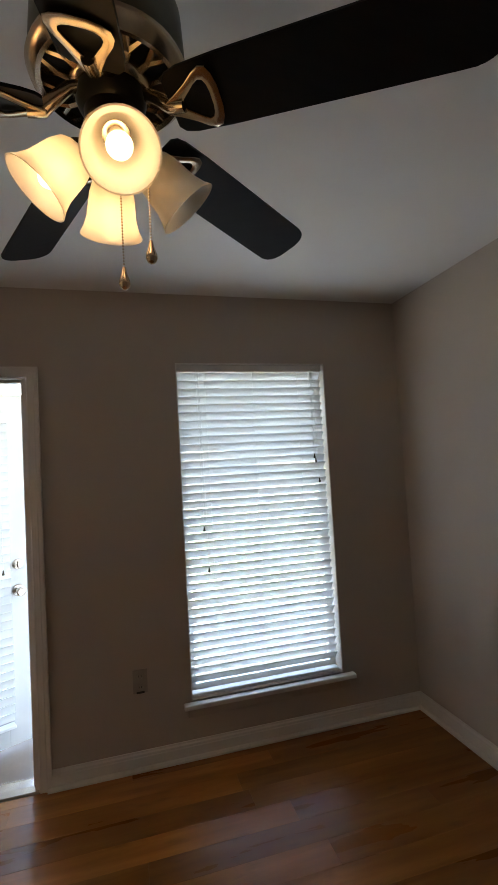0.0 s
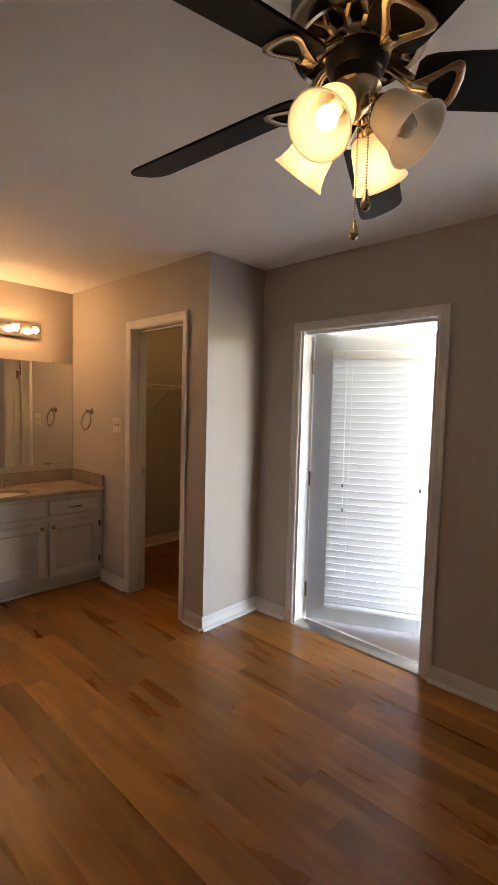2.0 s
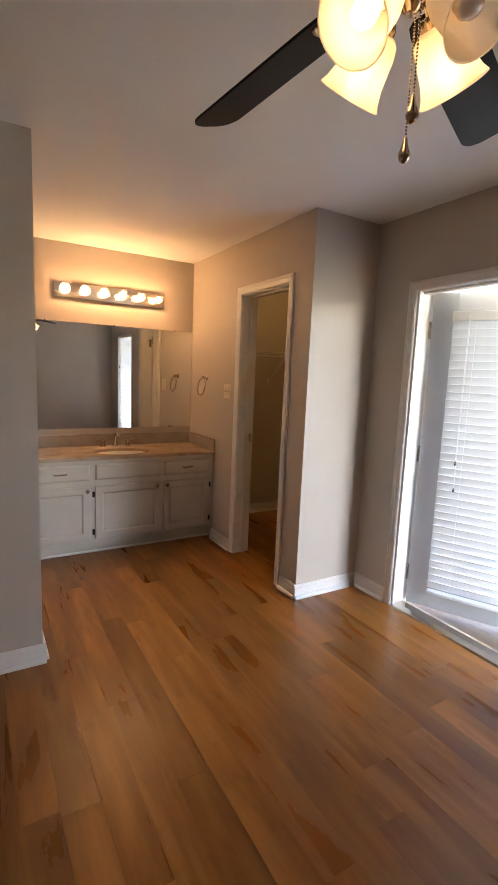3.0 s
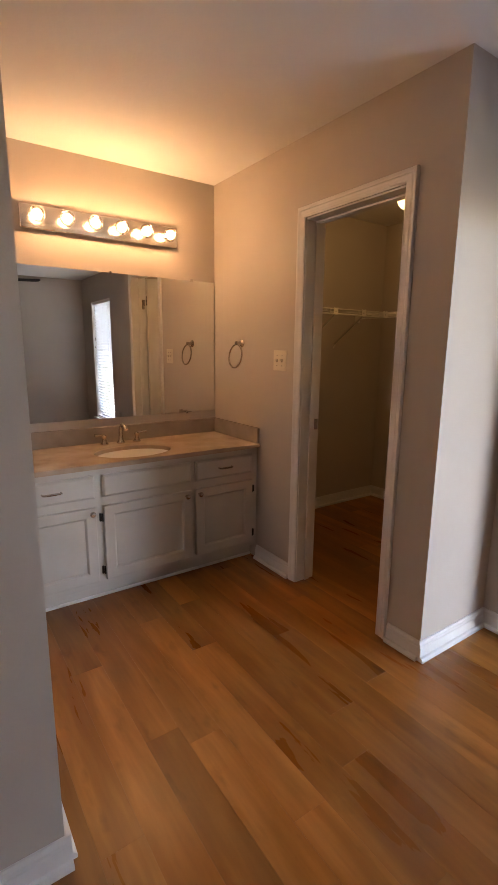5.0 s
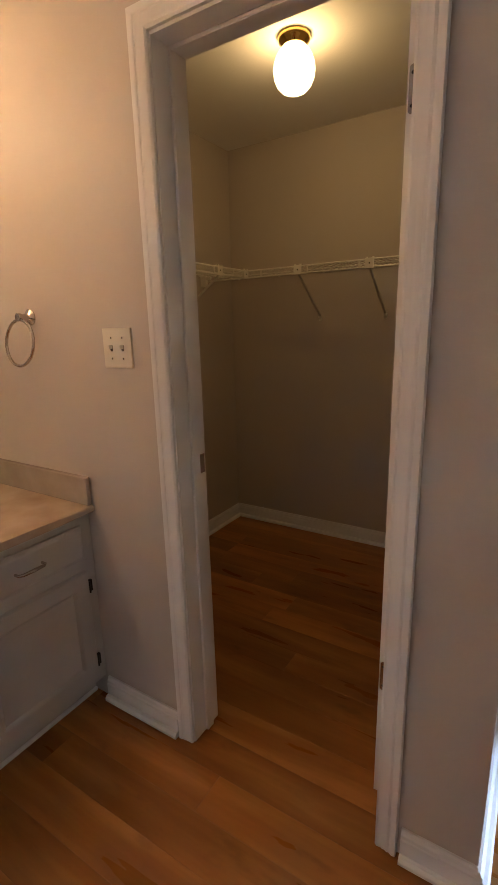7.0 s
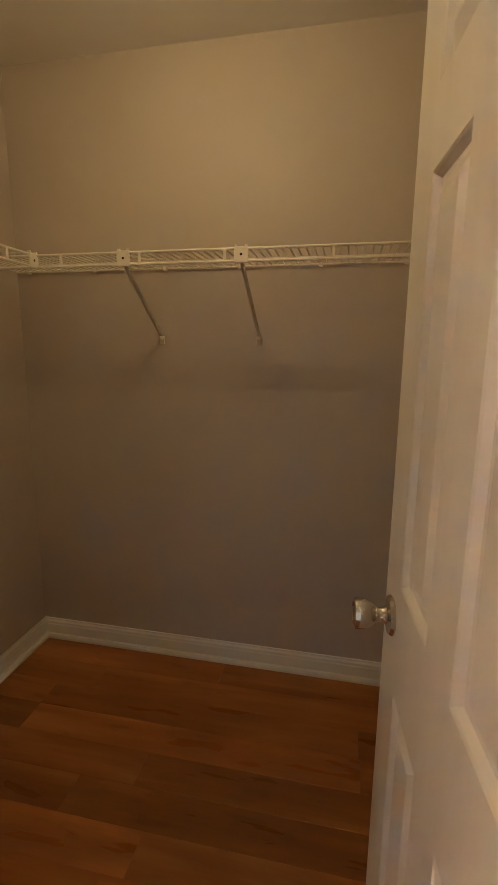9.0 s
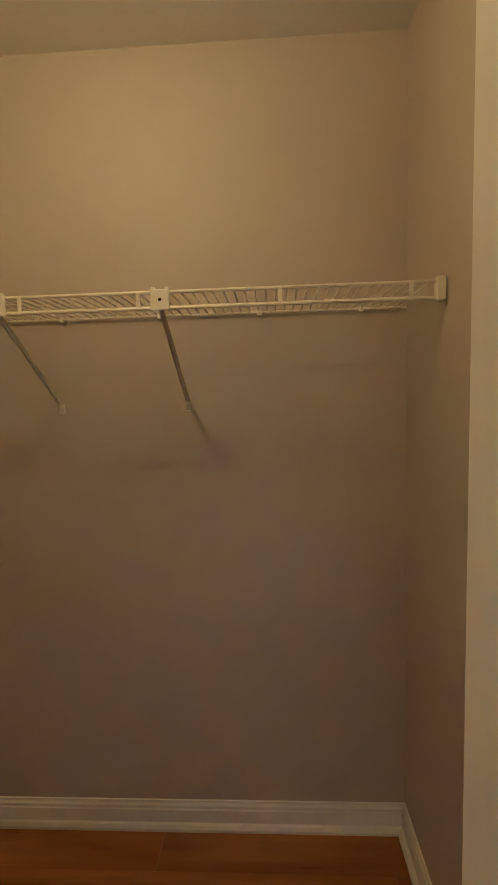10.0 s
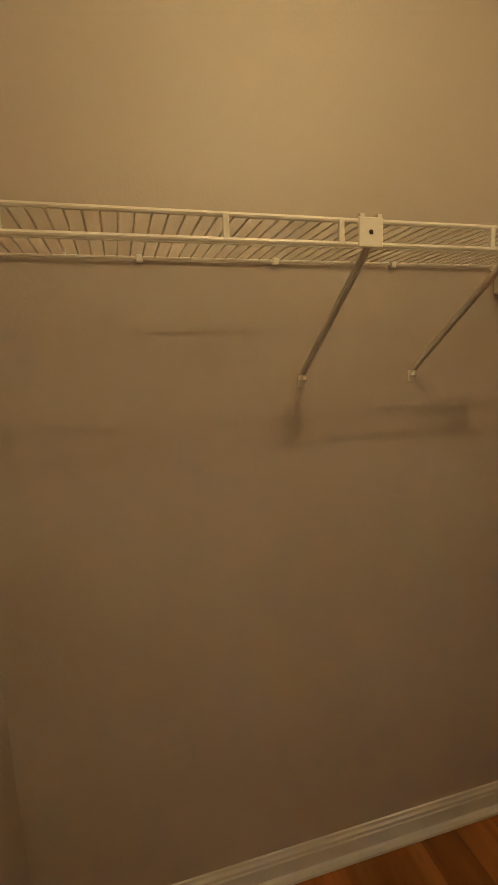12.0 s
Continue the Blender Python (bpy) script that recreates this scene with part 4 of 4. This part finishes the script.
def wire_shelf(name, length, label, clips, brackets):
    """Shelf along +x from its origin on the wall; depth toward -y; deck at z = 0."""
    s = thing(name, (0, 0, 0), label, "wire shelf", "closet wire shelves")
    part("back_rod", tube([(0, -0.010, 0), (length, -0.010, 0)], 0.003, 6), M_WIRE, s)
    part("middle_rod", tube([(0, -0.165, -0.004), (length, -0.165, -0.004)], 0.0026, 6), M_WIRE, s)
    part("front_rod", tube([(0, -SD, 0), (length, -SD, 0)], 0.0043, 8), M_WIRE, s)
    part("lip_rod", tube([(0, -SD, -0.037), (length, -SD, -0.037)], 0.0043, 8), M_WIRE, s)
    first = None
    for k in range(int(length / 0.0254)):
        if first is None:
            first = w = part("deck_wire", tube([(0, -0.006, 0.003), (0, -SD, 0.003)], 0.0019, 5), M_WIRE, s)
        else:
            w = new("deck_wire", first.data)
            w.parent = s
        w.location = (0.012 + 0.0254 * k, 0, 0)
    for x in clips:
        part("lip_tie", box(x - 0.005, x + 0.005, -SD - 0.004, -SD + 0.001, -0.038, 0.001, bevel=0.001), M_WIRE, s)
    for k in range(int(length / 0.30) + 1):
        x = min(0.06 + 0.30 * k, length - 0.03)
        part("wall_clip", box(x - 0.007, x + 0.007, -0.016, -0.001, -0.010, 0.006, bevel=0.002), M_WIRE, s)
    for x in brackets:
        bm = box(x - 0.023, x + 0.023, -SD - 0.007, -SD - 0.003, -0.043, 0.006, bevel=0.002)
        box(x - 0.023, x + 0.023, -SD - 0.004, -SD + 0.008, 0.003, 0.006, bm=bm)
        for dx in (-0.016, 0.016):
            box(x + dx - 0.004, x + dx + 0.004, -SD - 0.006, -SD + 0.004, 0.005, 0.011, bm=bm)
        pl = part("bracket_plate", bm, M_WIRE, s, "square white plastic bracket plate")
        part("screw", lathe([(0, 0.0012), (0.003, 0.001), (0.0042, 0)], 10), M_BRONZE, pl, m=Matrix.Translation((x, -SD - 0.007, -0.018)) @ turn_to((0, -1, 0)))
        if brackets[x]:
            bm = tube([(x, -SD + 0.004, -0.036), (x, -SD + 0.012, -0.046), (x, -0.014, -0.252), (x, -0.010, -0.266)], 0.0072, 8)
            part("support_pole", bm, M_POLE, s, smooth=True)
            bm = box(x - 0.010, x + 0.010, -0.006, 0, -0.288, -0.256, bevel=0.002)
            box(x - 0.008, x + 0.008, -0.020, -0.005, -0.272, -0.256, bm=bm, bevel=0.003)
            part("support_foot", bm, M_WIRE, s)
    return s


x0 = X_W + 0.004
xe = X_B - T - 0.004
back_shelf = wire_shelf("wire_shelf", xe - x0, "white wire shelf along the closet's back wall",
                        [v - x0 for v in (-2.037, -1.752, -1.465, -1.13, -0.83)], {-1.808 - x0: True, -1.412 - x0: True})
back_shelf.matrix_basis = Matrix.Translation((x0, Y_K - 0.001, DZ))
part("end_bracket", box(xe - x0 - 0.022, xe - x0, -SD - 0.012, -SD + 0.012, -0.045, 0.010, bevel=0.003), M_WIRE, back_shelf, "white plastic end bracket")
ly0 = Y_C + TF + 0.004
ly1 = Y_K - SD - 0.012
side_shelf = wire_shelf("wire_shelf", ly1 - ly0, "white wire shelf along the closet's side wall, joined at the corner",
                        [v - ly0 for v in (3.62, 3.94, 4.135, 4.435, 4.62)], {4.488 - ly0: True, 4.187 - ly0: True, 4.745 - ly0: False})
side_shelf.matrix_basis = Matrix.Translation((X_W + 0.001, ly0, DZ)) @ Matrix.Rotation(radians(90), 4, "Z")

bm = box(ly1 - ly0 - 0.022, ly1 - ly0 - 0.002, -0.045, -0.001, -0.070, -0.006, bevel=0.004)
box(ly1 - ly0 - 0.020, ly1 - ly0 - 0.004, -0.075, -0.040, -0.030, -0.012, bevel=0.003, bm=bm)
part("end_bracket", bm, M_WIRE, side_shelf, "white plastic end bracket")

# ---- deck boards outside ----
first = None
for k in range(16):
    if first is None:
        first = w = part("board", box(0, 4.2 - X_B - 0.002, 0, 0.136, 0, 0.030, bevel=0.004), M_DECK, deck)
    else:
        w = new("board", first.data)
        w.parent = deck
    w.location = (X_B + 0.001, y1 + 0.030 + 0.147 * k, -0.075)

# ---- floor planks ----
PW, PL = 0.127, 1.22
plank_meshes = {}
rng = random.Random(7)


def plank(x0_, x1_, y0_, y1_):
    key = (round(x1_ - x0_, 3), round(y1_ - y0_, 3))
    if key not in plank_meshes:
        bm = box(0, key[0], 0, key[1], -0.012, 0)
        top = [e for e in bm.edges if all(v.co.z > -0.001 for v in e.verts)]
        bmesh.ops.bevel(bm, geom=top, offset=0.0007, segments=1, affect="EDGES")
        ob = part("plank", bm, M_WOOD, floor)
        plank_meshes[key] = ob.data
    else:
        ob = new("plank", plank_meshes[key])
        ob.parent = floor
    ob.location = (x0_, y0_, 0)


row0 = int(math.floor((Y_S - 2.888) / PW)) - 1
for r in range(row0, row0 + 42):
    ya = 2.888 + r * PW
    off = {0: -1.135, 1: -0.665, -6: 0.33}.get(r, -1.135 + rng.uniform(0.10, 1.15))
    spans = []
    east = ya < Y_N - 0.004
    west = ya + PW > Y_A - T
    if east and west and ya + PW <= Y_N:
        spans = [(X_W, X_E, max(ya, Y_S), ya + PW)]
    else:
        if east:
            spans.append((X_B, X_E, max(ya, Y_S), min(ya + PW, Y_N)))
        if west and ya < Y_K:
            spans.append((X_W, X_B, ya, min(ya + PW, Y_K)))
    for zx0, zx1, a, b in spans:
        if b - a < 0.004:
            continue
        c = int(math.floor((zx0 - off) / PL))
        x = off + c * PL
        while x < zx1:
            p, q = max(x, zx0), min(x + PL, zx1)
            if q - p > 0.004:
                plank(p, q, a, b)
            x += PL
